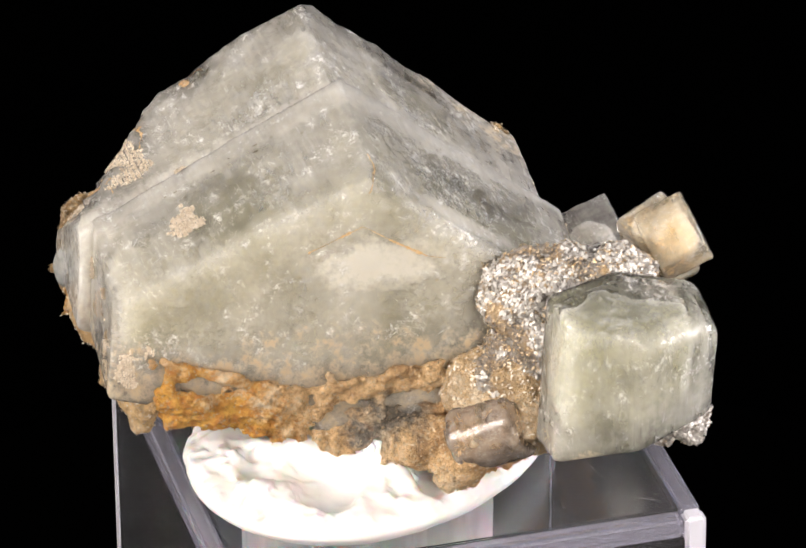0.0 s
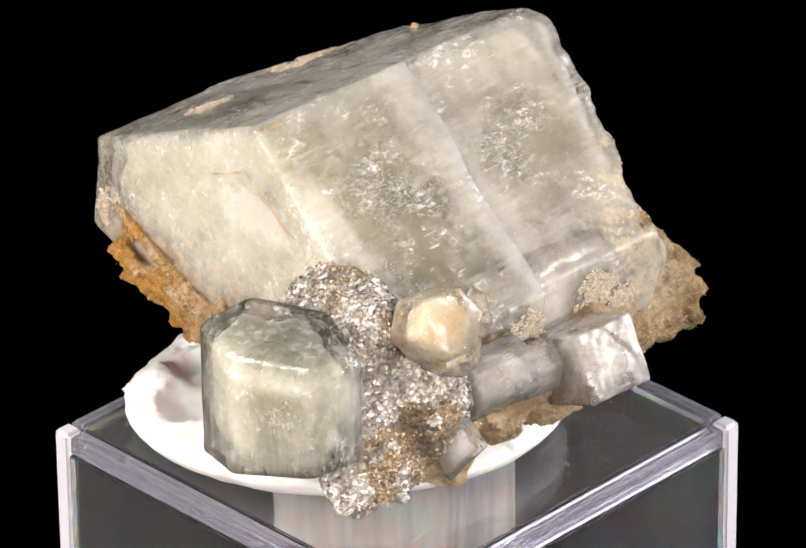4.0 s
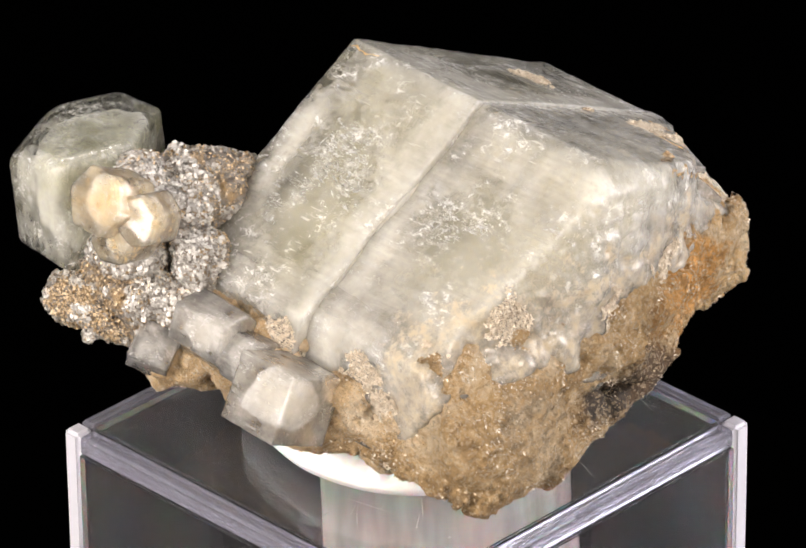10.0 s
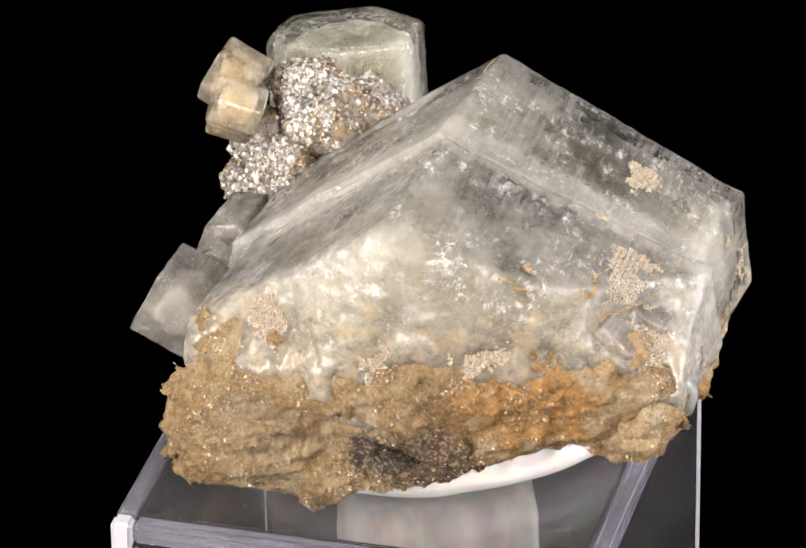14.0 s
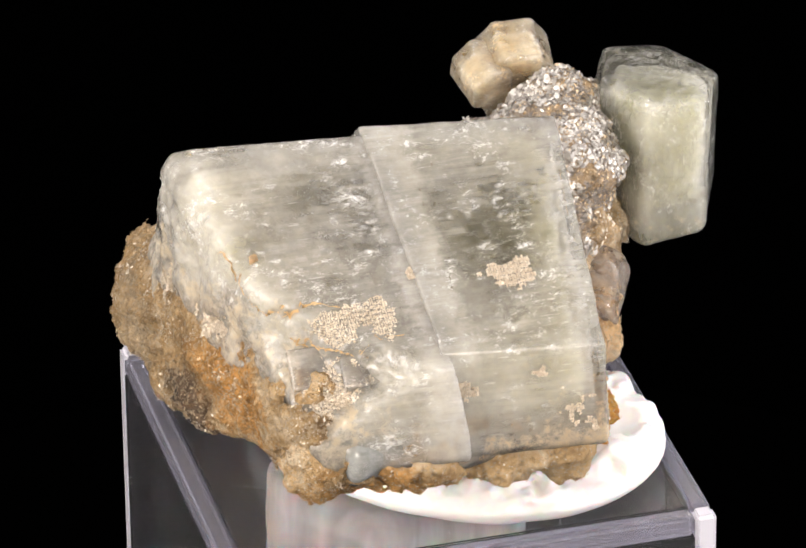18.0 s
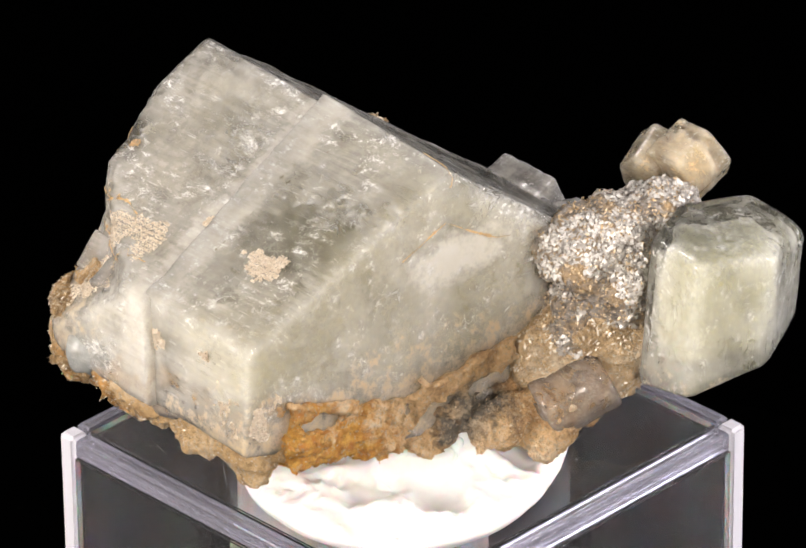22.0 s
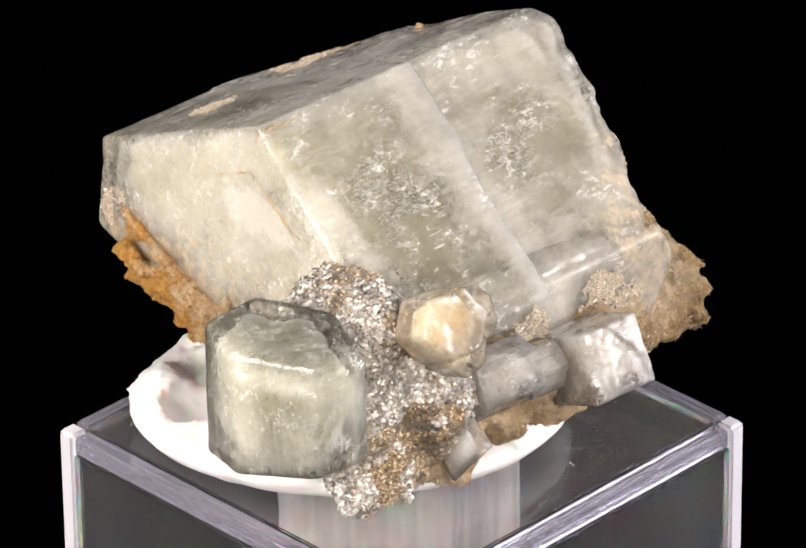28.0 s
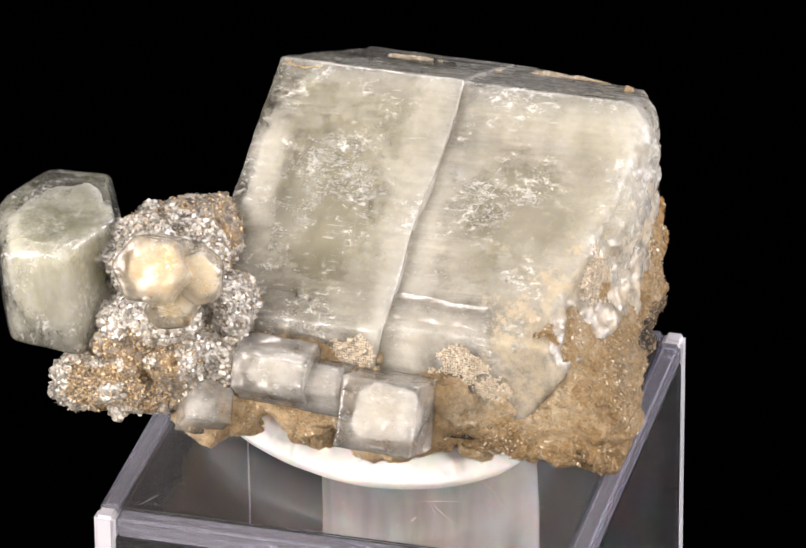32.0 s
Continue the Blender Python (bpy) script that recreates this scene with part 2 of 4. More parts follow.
def haze(name, milky, thin, thick, grain=1.0, yaw=-5.5, bands=(), open_at=(), milk_at=()):
    """A cloudy layer inside a crystal."""
    n = Nodes(name)
    white, along, stretched = fleck_masks(n, yaw, grain * 1.3)
    w = n.maths("ADD", n.maths("MULTIPLY", n.noise(5.5 * grain, 5.0, 0.6), 0.7), n.maths("MULTIPLY", n.noise(1.5 * grain, 8.0, 0.7, along), 0.3))
    w = clouds(n, w, grain, bands, open_at, milk_at)
    cover = n.maths("MAXIMUM", n.ramp(w, (0.38, thin), (0.60, thick), (0.95, min(1.0, thick + 0.3))), n.maths("MULTIPLY", white, 0.8))
    n.put(n.out.inputs["Surface"], veiled(n, cover, n.mix(white, milky, (0.86, 0.87, 0.88))))
    return n.mat


def core(name, deep, pale, grain=1.0):
    """The clouded depth of a crystal, through which the eye no longer sees."""
    n = Nodes(name)
    col = n.mix(n.ramp(n.noise(4.5 * grain, 6.0, 0.6), (0.38, 0.0), (0.64, 1.0)), deep, pale)
    n.set(Base_Color=col, Roughness=0.6, Specular_IOR_Level=0.0, Subsurface_Weight=1.0, Subsurface_Scale=0.006, Subsurface_Radius=(1.0, 0.98, 0.88))
    return n.mat


def earth(name, dark, mid, light, glitter=0.25, pits=0.6, zones=()):
    """Rough iron-stained rock with mica dust in it."""
    n = Nodes(name)
    a, b = n.noise(4.0, 8.0, 0.65, distortion=0.4), n.noise(0.7, 6.0, 0.7)
    m = n.maths("ADD", n.maths("MULTIPLY", a, 0.65), n.maths("MULTIPLY", b, 0.35))
    col = n.ramp(m, (0.36, dark), (0.5, mid), (0.63, light))
    # dark specks in the colour for the shade of small pits
    pit_shade = n.ramp(n.noise(0.55, 7.0, 0.75, distortion=0.5), (0.38, 0.5), (0.46, 0.0))
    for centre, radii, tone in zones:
        # a zone of another colour in the rock, with a ragged limit
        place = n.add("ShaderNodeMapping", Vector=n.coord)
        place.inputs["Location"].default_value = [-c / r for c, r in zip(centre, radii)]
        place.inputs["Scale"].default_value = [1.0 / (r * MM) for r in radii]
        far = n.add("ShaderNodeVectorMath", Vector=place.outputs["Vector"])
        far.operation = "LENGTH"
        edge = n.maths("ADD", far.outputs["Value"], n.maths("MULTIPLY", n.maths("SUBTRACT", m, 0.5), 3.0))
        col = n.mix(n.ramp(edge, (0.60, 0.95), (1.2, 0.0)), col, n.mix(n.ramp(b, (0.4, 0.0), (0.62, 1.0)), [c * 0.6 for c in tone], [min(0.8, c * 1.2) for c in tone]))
    col = n.mix(pit_shade, col, [c * 0.8 for c in dark])
    fl = n.add("ShaderNodeTexVoronoi", Vector=n.coord, Scale=1000.0 / 0.2)
    pick = n.ramp(fl.outputs["Color"], (0.80 - 0.3 * glitter, 0.0), (0.82 - 0.3 * glitter, 1.0))
    n.set(Base_Color=n.mix(n.maths("MULTIPLY", pick, 0.5), col, (0.60, 0.48, 0.33)), Roughness=n.mix(pick, (0.85, 0.85, 0.85), (0.30, 0.30, 0.30)))
    n.set(Metallic=n.maths("MULTIPLY", pick, 0.3))
    bb = n.bump(n.noise(1.1, 8.0, 0.72), min(1.0, pits), 1.1)
    bb = n.bump(n.noise(0.28, 4.0, 0.7), 0.7, 0.35, bb)
    bb = n.bump(fl.outputs["Color"], 0.5 * glitter + 0.2, 0.12, bb)
    n.set(Normal=bb)
    return n.mat


def mica(name, base, shade):
    """Silvery mica with rusty dirt in its hollows."""
    n = Nodes(name)
    v = n.add("ShaderNodeTexVoronoi", Vector=n.mapped((20, 35, 10), (1, 1, 2.2)), Scale=1000.0 / 0.5)
    dirt = n.ramp(n.noise(2.6, 7.0, 0.7), (0.48, 0.0), (0.60, 1.0))
    tint = n.mix(v.outputs["Color"], base, shade)
    n.set(Base_Color=n.mix(dirt, tint, (0.44, 0.31, 0.17)), Metallic=n.maths("MULTIPLY", n.maths("SUBTRACT", 1.0, dirt), 0.5), Roughness=n.mix(dirt, (0.30, 0.30, 0.30), (0.8, 0.8, 0.8)))
    b = n.bump(v.outputs["Color"], 0.8, 0.22)
    n.set(Normal=n.bump(n.noise(0.4, 6.0, 0.7), 0.8, 0.45, b))
    return n.mat


def plain(name, colour, rough=0.5, **more):
    n = Nodes(name)
    n.set(Base_Color=(*colour, 1), Roughness=rough, **more)
    return n.mat


WINDOWS = (((-4.0, -3.0, 19.0), (4.4, 7.0, 6.5), 0.34), ((-4.6, 12.0, 21.0), (4.0, 5.0, 4.0), 0.12), ((9.5, -3.0, 20.0), (4.5, 5.0, 3.5), 0.20), ((7.0, 10.0, 22.0), (4.0, 4.0, 3.0), 0.06), ((-9.8, 3.0, 12.5), (2.0, 7.0, 2.6), 0.14), ((-2.5, 18.3, 18.0), (1.7, 1.5, 1.4), 0.35))
MILK = (((-9.9, 4.4, 18.9), (1.6, 5.2, 2.1), 0.45), ((-8.6, -2.0, 20.0), (1.5, 5.0, 6.0), 0.22), ((13.5, -7.5, 15.5), (4.5, 5.0, 4.5), 0.10), ((4.0, 19.0, 16.0), (7.0, 3.0, 2.4), 0.20), ((5.0, -9.0, 15.0), (4.5, 3.5, 3.0), 0.14))
BANDS = ((2.6, 2.3, 0.18),)
BERYL = skin("cloudy_beryl", (0.76, 0.735, 0.655), (0.03, 0.32), rust=0.30, bands=BANDS, stain=(17.5, 9.0, 8.0, -8.0, 0.42), tone=(0.60, 0.40, 0.18), open_at=WINDOWS, milk_at=MILK)
BERYL_HAZE = haze("beryl_haze", (0.80, 0.775, 0.68), 0.16, 0.60, bands=BANDS, open_at=WINDOWS, milk_at=MILK)
BERYL_CORE = core("beryl_core", (0.46, 0.44, 0.31), (0.76, 0.735, 0.615))
BERYL_PALE = skin("pale_beryl", (0.77, 0.74, 0.665), (0.06, 0.36), yaw=-4.3, rust=0.38, bands=BANDS, rough=0.22, stain=(23.0, 11.0, 5.0, 14.0, 0.70), tone=(0.60, 0.46, 0.27), open_at=WINDOWS, milk_at=MILK)
PALE_HAZE = haze("pale_haze", (0.82, 0.79, 0.705), 0.14, 0.62, yaw=-4.3, bands=BANDS, open_at=WINDOWS, milk_at=MILK)
PALE_CORE = core("pale_core", (0.50, 0.48, 0.36), (0.78, 0.755, 0.645))
CLEAR_TOP = (((-20.9, -9.6, 20.2), (6.5, 7.5, 2.0), 0.16),)
BLUISH = skin("bluish_crystal", (0.74, 0.735, 0.64), (0.04, 0.30), yaw=None, grain=0.7, flecks=0.9, stain=(12.0, 10.5, -12.0, -20.0, 0.2), tone=(0.62, 0.46, 0.25), milk_at=(((-23.0, -12.0, 13.5), (3.5, 3.5, 3.0), 0.16),), rough=0.12, relief=0.3, open_at=CLEAR_TOP)
BLUISH_HAZE = haze("bluish_haze", (0.78, 0.77, 0.67), 0.06, 0.50, 0.7, None, open_at=CLEAR_TOP)
BLUISH_CORE = core("bluish_core", (0.47, 0.465, 0.335), (0.76, 0.75, 0.62), 0.7)
BLUE_STUB = skin("bluish_stub", (0.47, 0.50, 0.49), (0.35, 0.75), grain=0.6, flecks=0.7)
YELLOW = skin("rusty_yellow_crystal", (0.86, 0.70, 0.50), (0.10, 0.34), rust=1.0, yaw=20, tone=(0.84, 0.46, 0.12), grain=0.4, flecks=0.6, rough=0.10)
YELLOW_CORE = core("yellow_core", (0.66, 0.47, 0.25), (0.78, 0.66, 0.48), 0.4)
CLEAR = skin("pale_grey_crystal", (0.78, 0.75, 0.70), (0.10, 0.34), rust=0.5, flecks=0.7, grain=0.5, tone=(0.60, 0.43, 0.23), rough=0.08)
CLEAR_CORE = core("grey_core", (0.48, 0.45, 0.39), (0.70, 0.67, 0.605), 0.4)
SMOKY = skin("smoky_crystal", (0.44, 0.36, 0.29), (0.15, 0.50), rust=0.8, grain=0.4, flecks=0.4, tone=(0.60, 0.36, 0.15), rough=0.10)
SMOKY_CORE = core("smoky_core", (0.20, 0.155, 0.12), (0.42, 0.33, 0.25), 0.4)
# zones: two dark ones at the end hollow, one orange, one pale tan
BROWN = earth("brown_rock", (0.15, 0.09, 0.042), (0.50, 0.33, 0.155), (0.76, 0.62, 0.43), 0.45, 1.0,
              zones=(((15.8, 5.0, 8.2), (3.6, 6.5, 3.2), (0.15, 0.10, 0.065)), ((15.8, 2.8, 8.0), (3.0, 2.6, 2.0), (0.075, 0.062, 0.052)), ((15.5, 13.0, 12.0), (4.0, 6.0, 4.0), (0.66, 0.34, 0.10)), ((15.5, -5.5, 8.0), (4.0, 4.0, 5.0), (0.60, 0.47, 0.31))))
TAN = earth("tan_matrix", (0.34, 0.22, 0.11), (0.70, 0.50, 0.28), (0.84, 0.71, 0.53), 0.35, 1.0)
RUST = earth("orange_limonite", (0.32, 0.17, 0.07), (0.80, 0.54, 0.28), (0.90, 0.77, 0.58), 0.15, 1.0, zones=(((-8.5, 17.5, 7.0), (8.0, 7.5, 6.0), (0.95, 0.38, 0.07)), ((-9.8, 3.6, 6.8), (3.2, 3.4, 2.8), (0.24, 0.22, 0.19)), ((-11.5, -2.0, 6.0), (4.0, 3.5, 3.5), (0.60, 0.34, 0.14))))
RUST_TAN = earth("rusty_tan_rock", (0.32, 0.18, 0.075), (0.70, 0.48, 0.24), (0.84, 0.70, 0.50), 0.3, 1.0, zones=(((8.0, 20.0, 9.0), (5.0, 4.0, 3.0), (0.62, 0.33, 0.10)),))
SEAM = earth("rust_seam", (0.40, 0.22, 0.08), (0.62, 0.42, 0.20), (0.70, 0.54, 0.32), 0.0, 0.4)
MICA = mica("silver_mica", (0.46, 0.43, 0.40), (0.15, 0.13, 0.115))


def scale_material(name, dim, bright):
    """Mica scales, each of its own shade."""
    n = Nodes(name)
    geo = n.add("ShaderNodeNewGeometry").outputs["Random Per Island"]
    n.set(Base_Color=n.mix(geo, dim, bright), Metallic=0.4, Roughness=n.maths("ADD", 0.30, n.maths("MULTIPLY", geo, 0.25)))
    return n.mat


SCALE = scale_material("mica_scale", (0.36, 0.335, 0.305), (0.82, 0.80, 0.77))
VEIL = plain("healed_crack", (0.82, 0.83, 0.84), 0.25)
SCALE_TAN = scale_material("mica_scale_tan", (0.42, 0.29, 0.15), (0.80, 0.66, 0.47))
SCALE_PALE = scale_material("mica_scale_pale", (0.56, 0.46, 0.33), (0.90, 0.84, 0.74))
DARK = plain("dark_inclusion", (0.10, 0.085, 0.05), 0.5)


# ---- the setting ----
def disc(name, r, z0, z1, bevel, material, parent, segments=96, label=""):
    bm = bmesh.new()
    bmesh.ops.create_cone(bm, cap_ends=True, segments=segments, radius1=r, radius2=r, depth=z1 - z0, matrix=Matrix.Translation((0, 0, (z0 + z1) / 2)))
    rims = [e for e in bm.edges if abs(e.verts[0].co.z - e.verts[1].co.z) < 1e-6]
    bmesh.ops.bevel(bm, geom=rims, offset=bevel, segments=3, affect="EDGES")
    return bm_part(name, bm, material, parent, label)


BLACK = plain("black_velvet", (0.00015, 0.00015, 0.00015), 1.0, Specular_IOR_Level=0.0)
BLACK_GLOSS = plain("black_plastic", (0.0002, 0.0002, 0.0002), 0.8, Specular_IOR_Level=0.0)


def slab(name, x0, x1, y0, y1, z0, z1, material):
    bm = bmesh.new()
    bmesh.ops.create_cube(bm, size=1, matrix=Matrix.Translation(((x0 + x1) / 2, (y0 + y1) / 2, (z0 + z1) / 2)) @ Matrix.Diagonal((x1 - x0, y1 - y0, z1 - z0, 1)))
    return bm_part(name, bm, material, None)


ground = tagged(slab("ground", -1.5, 1.5, -1.5, 1.5, -0.05, -0.012, BLACK), "black velvet covered table top", "table", kind="structure")
backdrop = tagged(slab("backdrop", -1.5, 1.5, 1.2, 1.22, -0.012, 1.6, BLACK), "plain black cloth studio backdrop", "backdrop", kind="structure")

turntable = tagged(new("turntable"), "round black plastic turntable under the acrylic box", "turntable")
disc("platter", 0.060, -0.006, 0.0, 0.0012, BLACK_GLOSS, turntable)
disc("foot", 0.045, -0.012, -0.006, 0.0006, BLACK_GLOSS, turntable)


# ---- the acrylic box ----
def acrylic(name, tint, haze, scratches, ripple=0.12):
    n = Nodes(name)
    scratch = n.noise(0.8, 3.0, 0.6, n.mapped((0, 0, 33), (0.06, 1, 1)))
    n.set(Base_Color=(*tint, 1), Transmission_Weight=1.0 - haze, IOR=1.49, Roughness=n.ramp(scratch, (0.62, 0.02), (0.75, 0.02 + scratches)))
    n.set(Normal=n.bump(n.noise(6.0, 2.0), ripple, 0.08))
    return n.mat


ACRYLIC_TOP = acrylic("clear_acrylic_top", (0.95, 0.95, 0.99), 0.035, 0.15)
ACRYLIC_SIDE = acrylic("clear_acrylic_side", (0.95, 0.95, 1.0), 0.02, 0.06)
# edges and corners: milky lavender colour stands for light piped through the walls
ACRYLIC_LIT_EDGE = acrylic("acrylic_lit_edge", (0.86, 0.86, 1.0), 0.14, 0.05, 0.15)
ACRYLIC_LIT_POST = acrylic("acrylic_lit_corner", (0.91, 0.91, 1.0), 0.65, 0.05, 0.15)
HALF, WALL = 0.0169, 0.0015
box = tagged(new("display_box"), "clear scratched acrylic display box with the specimen on it", "box")


def bar(name, size, at, bevel, material, parent):
    bm = bmesh.new()
    bmesh.ops.create_cube(bm, size=1, matrix=Matrix.Translation(at) @ Matrix.Diagonal((*size, 1)))
    bmesh.ops.bevel(bm, geom=bm.edges[:], offset=bevel, segments=3, affect="EDGES")
    return bm_part(name, bm, material, parent)


GAP = 0.00004
INNER = HALF - WALL - GAP
ASIDE = Matrix.Translation((-0.0003, 0.0004, 0))      # the box stands a little off the turntable's middle
bar("top_panel", (2 * INNER, 2 * INNER, WALL), (0, 0, TOP - WALL / 2), 0.00010, ACRYLIC_TOP, box).matrix_basis = ASIDE
for k in range(4):
    m = ASIDE @ Matrix.Rotation(radians(90 * k), 4, "Z")
    for name, size, at, material in (
            ("side_panel", (2 * INNER, WALL, TOP - WALL - GAP), (0, -(HALF - WALL / 2), (TOP - WALL - GAP) / 2), ACRYLIC_SIDE),
            ("rim", (2 * INNER, WALL, WALL), (0, -(HALF - WALL / 2), TOP - WALL / 2), ACRYLIC_LIT_EDGE),
            ("corner_post", (WALL, WALL, TOP), (HALF - WALL / 2, -(HALF - WALL / 2), TOP / 2), ACRYLIC_LIT_POST)):
        bar(name, size, at, 0.00028 if name != "side_panel" else 0.0001, material, box).matrix_basis = m


def scattered(name, spots, material, parent, label=""):
    """Many tiny flat crumbs in one mesh: rows of place, normal, size."""
    verts, faces = [], []
    rnd = random.Random(5)
    for place, normal, size in spots:
        n = Vector(normal).normalized()
        u = n.orthogonal().normalized()
        w = n.cross(u)
        a0, k = rnd.random() * 6.28, len(verts)
        for j in range(5):
            a = a0 + 6.283 * j / 5
            r = size * (0.7 + 0.6 * rnd.random())
            verts.append(Vector(place) + u * math.cos(a) * r + w * math.sin(a) * r * 0.7)
        verts.append(Vector(place) + n * size * 0.25)
        faces += [(k + j, k + (j + 1) % 5, k + 5) for j in range(5)]
    return tagged(part(name, mesh_of(name, np.array(verts), np.array(faces), False), material, parent, label), kind="stuff")


DUST = plain("dust", (0.6, 0.58, 0.55), 0.9)
rnd = random.Random(11)
specks = [((rnd.uniform(-14.5, 14.5), rnd.uniform(-14.5, 14.5), TOP / MM), (0, 0, 1), 0.02 + 0.10 * rnd.random() ** 4) for _ in range(420)]
scattered("dust_specks", specks, DUST, box)


def scratch_marks(parent):
    """Fine pale scratches in the top, as hair-thin bent strips."""
    r = random.Random(3)
    verts, faces = [], []
    for _ in range(40):
        x, y, a = r.uniform(-14, 14), r.uniform(-14, 14), r.uniform(0, 6.28)
        width, bend = r.uniform(0.008, 0.022), r.uniform(-0.05, 0.05)
        step, k = r.uniform(0.15, 0.9), len(verts)
        for j in range(6):
            w = width * (1 - abs(j - 2.5) / 3)
            verts += [(x - math.sin(a) * w, y + math.cos(a) * w, TOP / MM + 0.004), (x + math.sin(a) * w, y - math.cos(a) * w, TOP / MM + 0.004)]
            x, y, a = x + math.cos(a) * step, y + math.sin(a) * step, a + bend
            if abs(x) > 15 or abs(y) > 15:
                x, y = max(-15, min(15, x)), max(-15, min(15, y))
        faces += [(k + 2 * j, k + 2 * j + 2, k + 2 * j + 3, k + 2 * j + 1) for j in range(5)]
    return tagged(part("scratches", mesh_of("scratches", np.array(verts), np.array(faces), False), DUST, parent), kind="stuff")


scratch_marks(box)

# The putty's refracted image in the acrylic: its bright upright streaks are put into the colour.
def putty_image_material():
    n = Nodes("cream_putty_image")
    streak = n.noise(3.0, 4.0, 0.6, n.mapped((0, 0, 0), (1, 1, 0.15)))
    n.set(Base_Color=n.ramp(streak, (0.36, (0.52, 0.49, 0.44)), (0.62, (0.90, 0.87, 0.79))), Roughness=0.6, Subsurface_Weight=0.6, Subsurface_Scale=0.003)
    return n.mat


PUTTY_IMAGE = putty_image_material()
# a solid block added where the acrylic only shows the putty's image
putty_image = tagged(new("putty_image_block"), "cream block standing in for the image of the putty inside the box", "block")


def putty_image_field(p):
    q = local(p, (1.5, 2.5, -15.6), 0, 0, 20)
    return block(q, (7.2, 6.6, 13.6), 1.6) + 0.15 * fbm(p, 4.0, 3)


# ---- the putty ----
def putty_material():
    n = Nodes("white_putty")
    g = n.noise(1.5, 6.0, 0.6)
    n.set(Base_Color=n.ramp(g, (0.3, (0.79, 0.80, 0.82)), (0.7, (0.84, 0.84, 0.84))), Roughness=0.5, Subsurface_Weight=0.4, Subsurface_Scale=0.0012)
    n.set(Normal=n.bump(g, 0.2, 0.12))
    return n.mat


PUTTY = putty_material()
putty = tagged(new("mounting_putty"), "flattened lump of white putty pressed under the specimen", "putty")


def putty_field(p):
    q = local(p, (-2.6, 3.1, 1.6), 0, 0, -45)
    a = np.sqrt((q[..., 0] / 15.7) ** 2 + (q[..., 1] / 12.0) ** 2 + 1e-6)
    edge = (a - 1) * 11.5
    d = smax(edge, np.abs(q[..., 2] - 0.3) - 1.75, 3.2)
    d = smax(d, 0.03 - p[..., 2], 0.5)
    # pulled-up ridges where the specimen was pressed in
    d = smin(d, ball(local(p, (-8.5, 8.5, 3.2), 0, 0, 45), (0, 0, 0), (3.4, 5.0, 1.7)), 1.5)
    d = smin(d, ball(local(p, (-11.0, 4.2, 3.4), 0, -30, 20), (0, 0, 0), (3.6, 1.0, 1.6)), 0.8)
    d = smin(d, ball(local(p, (-8.2, 1.0, 3.0), 0, 0, 30), (0, 0, 0), (4.0, 3.6, 2.2)), 1.2)
    for c, r in (((-11.8, 8.4, 4.2), (2.6, 2.6, 2.2)), ((-8.0, 12.4, 4.2), (2.4, 1.6, 1.8)), ((-12.4, 1.4, 4.0), (2.6, 1.3, 1.7)), ((-9.2, 10.0, 4.6), (1.6, 2.4, 2.0))):
        d = smax(d, -ball(p, c, r), 0.5)
    rough = np.clip((p[..., 2] - 1.4) / 1.5, 0, 1)
    return d + 0.10 * fbm(p, 4.5, 2, 1.0) + rough * 0.34 * fbm(p, 2.0, 5, 2.0, 0.55)


FLAP = (-11.0, 4.4, 3.6)
grown("lump", putty_field, (-19, -16, -0.4), (15, 19, 8), 0.22, PUTTY, putty)
grown("pinched_flap", lambda p: ball(local(p, FLAP, 20, -35, 60), (0, 0, 0), (2.0, 0.5, 1.5)) + 0.25 * fbm(p, 1.4, 4, 3.0), [c - 3 for c in FLAP], [c + 3 for c in FLAP], 0.15, PUTTY, putty, "thin flap of putty pinched up")
grown("image_body", putty_image_field, (-9, -8, -29.5), (12, 13, -1.6), 0.5, PUTTY_IMAGE, putty_image)

# ---- the specimen ----
rock = tagged(new("mineral_specimen"), "cloudy beryl crystals on brown rock with silvery mica", "mineral")

YAW = -5.5
SPIN = turn(0, -2.2, YAW)
RIDGE = (2.8, 3.5, 25.85)
SPIN_BACK = turn(0, -1.4, -4.3)
RIDGE_BACK = (2.8, 4.5, 25.2)


def faces_of(p, inset, back=False):
    """The four long faces of the lying six-sided crystals, ridge upwards; the back crystal lies a little askew to the main one."""
    q = (p - vec(*RIDGE_BACK)) @ SPIN_BACK if back else (p - vec(*RIDGE)) @ SPIN
    y, z = q[..., 1], q[..., 2]
    d = None
    for angle, off in ((66.0, 0.0), (127.0, 0.45 if back else 0.0), (5.0, 16.7), (174.0, 0.0)):
        a = radians(angle)
        e = y * math.cos(a) + z * math.sin(a) - off + inset
        if angle == 174.0:
            e = (y + 15.3) * math.cos(a) + (z + 11.6) * math.sin(a) + inset
        d = e if d is None else smax(d, e, 0.15)
    return d, q


def terraces(p, size, rise, seed):
    """Growth steps on crystal faces, drawn out lengthwise."""
    n = fbm((p @ SPIN) * vec(0.12, 1, 1), size, 2, seed)
    s = n * 4
    f = s - np.floor(s)
    return rise * (np.floor(s) + np.clip((f - 0.8) * 5, 0, 1)) / 4


def underside(p):
    a = plane(p, (0, 4, 4.3), (0.02, 0.27, -0.96))
    return smax(a, plane(p, (0, -6, 4.0), (0, -0.30, -0.95)), 0.8)


def main_end(p):
    return plane(p, (-9.7, 5, 15), (-0.993, 0.11, 0.03))


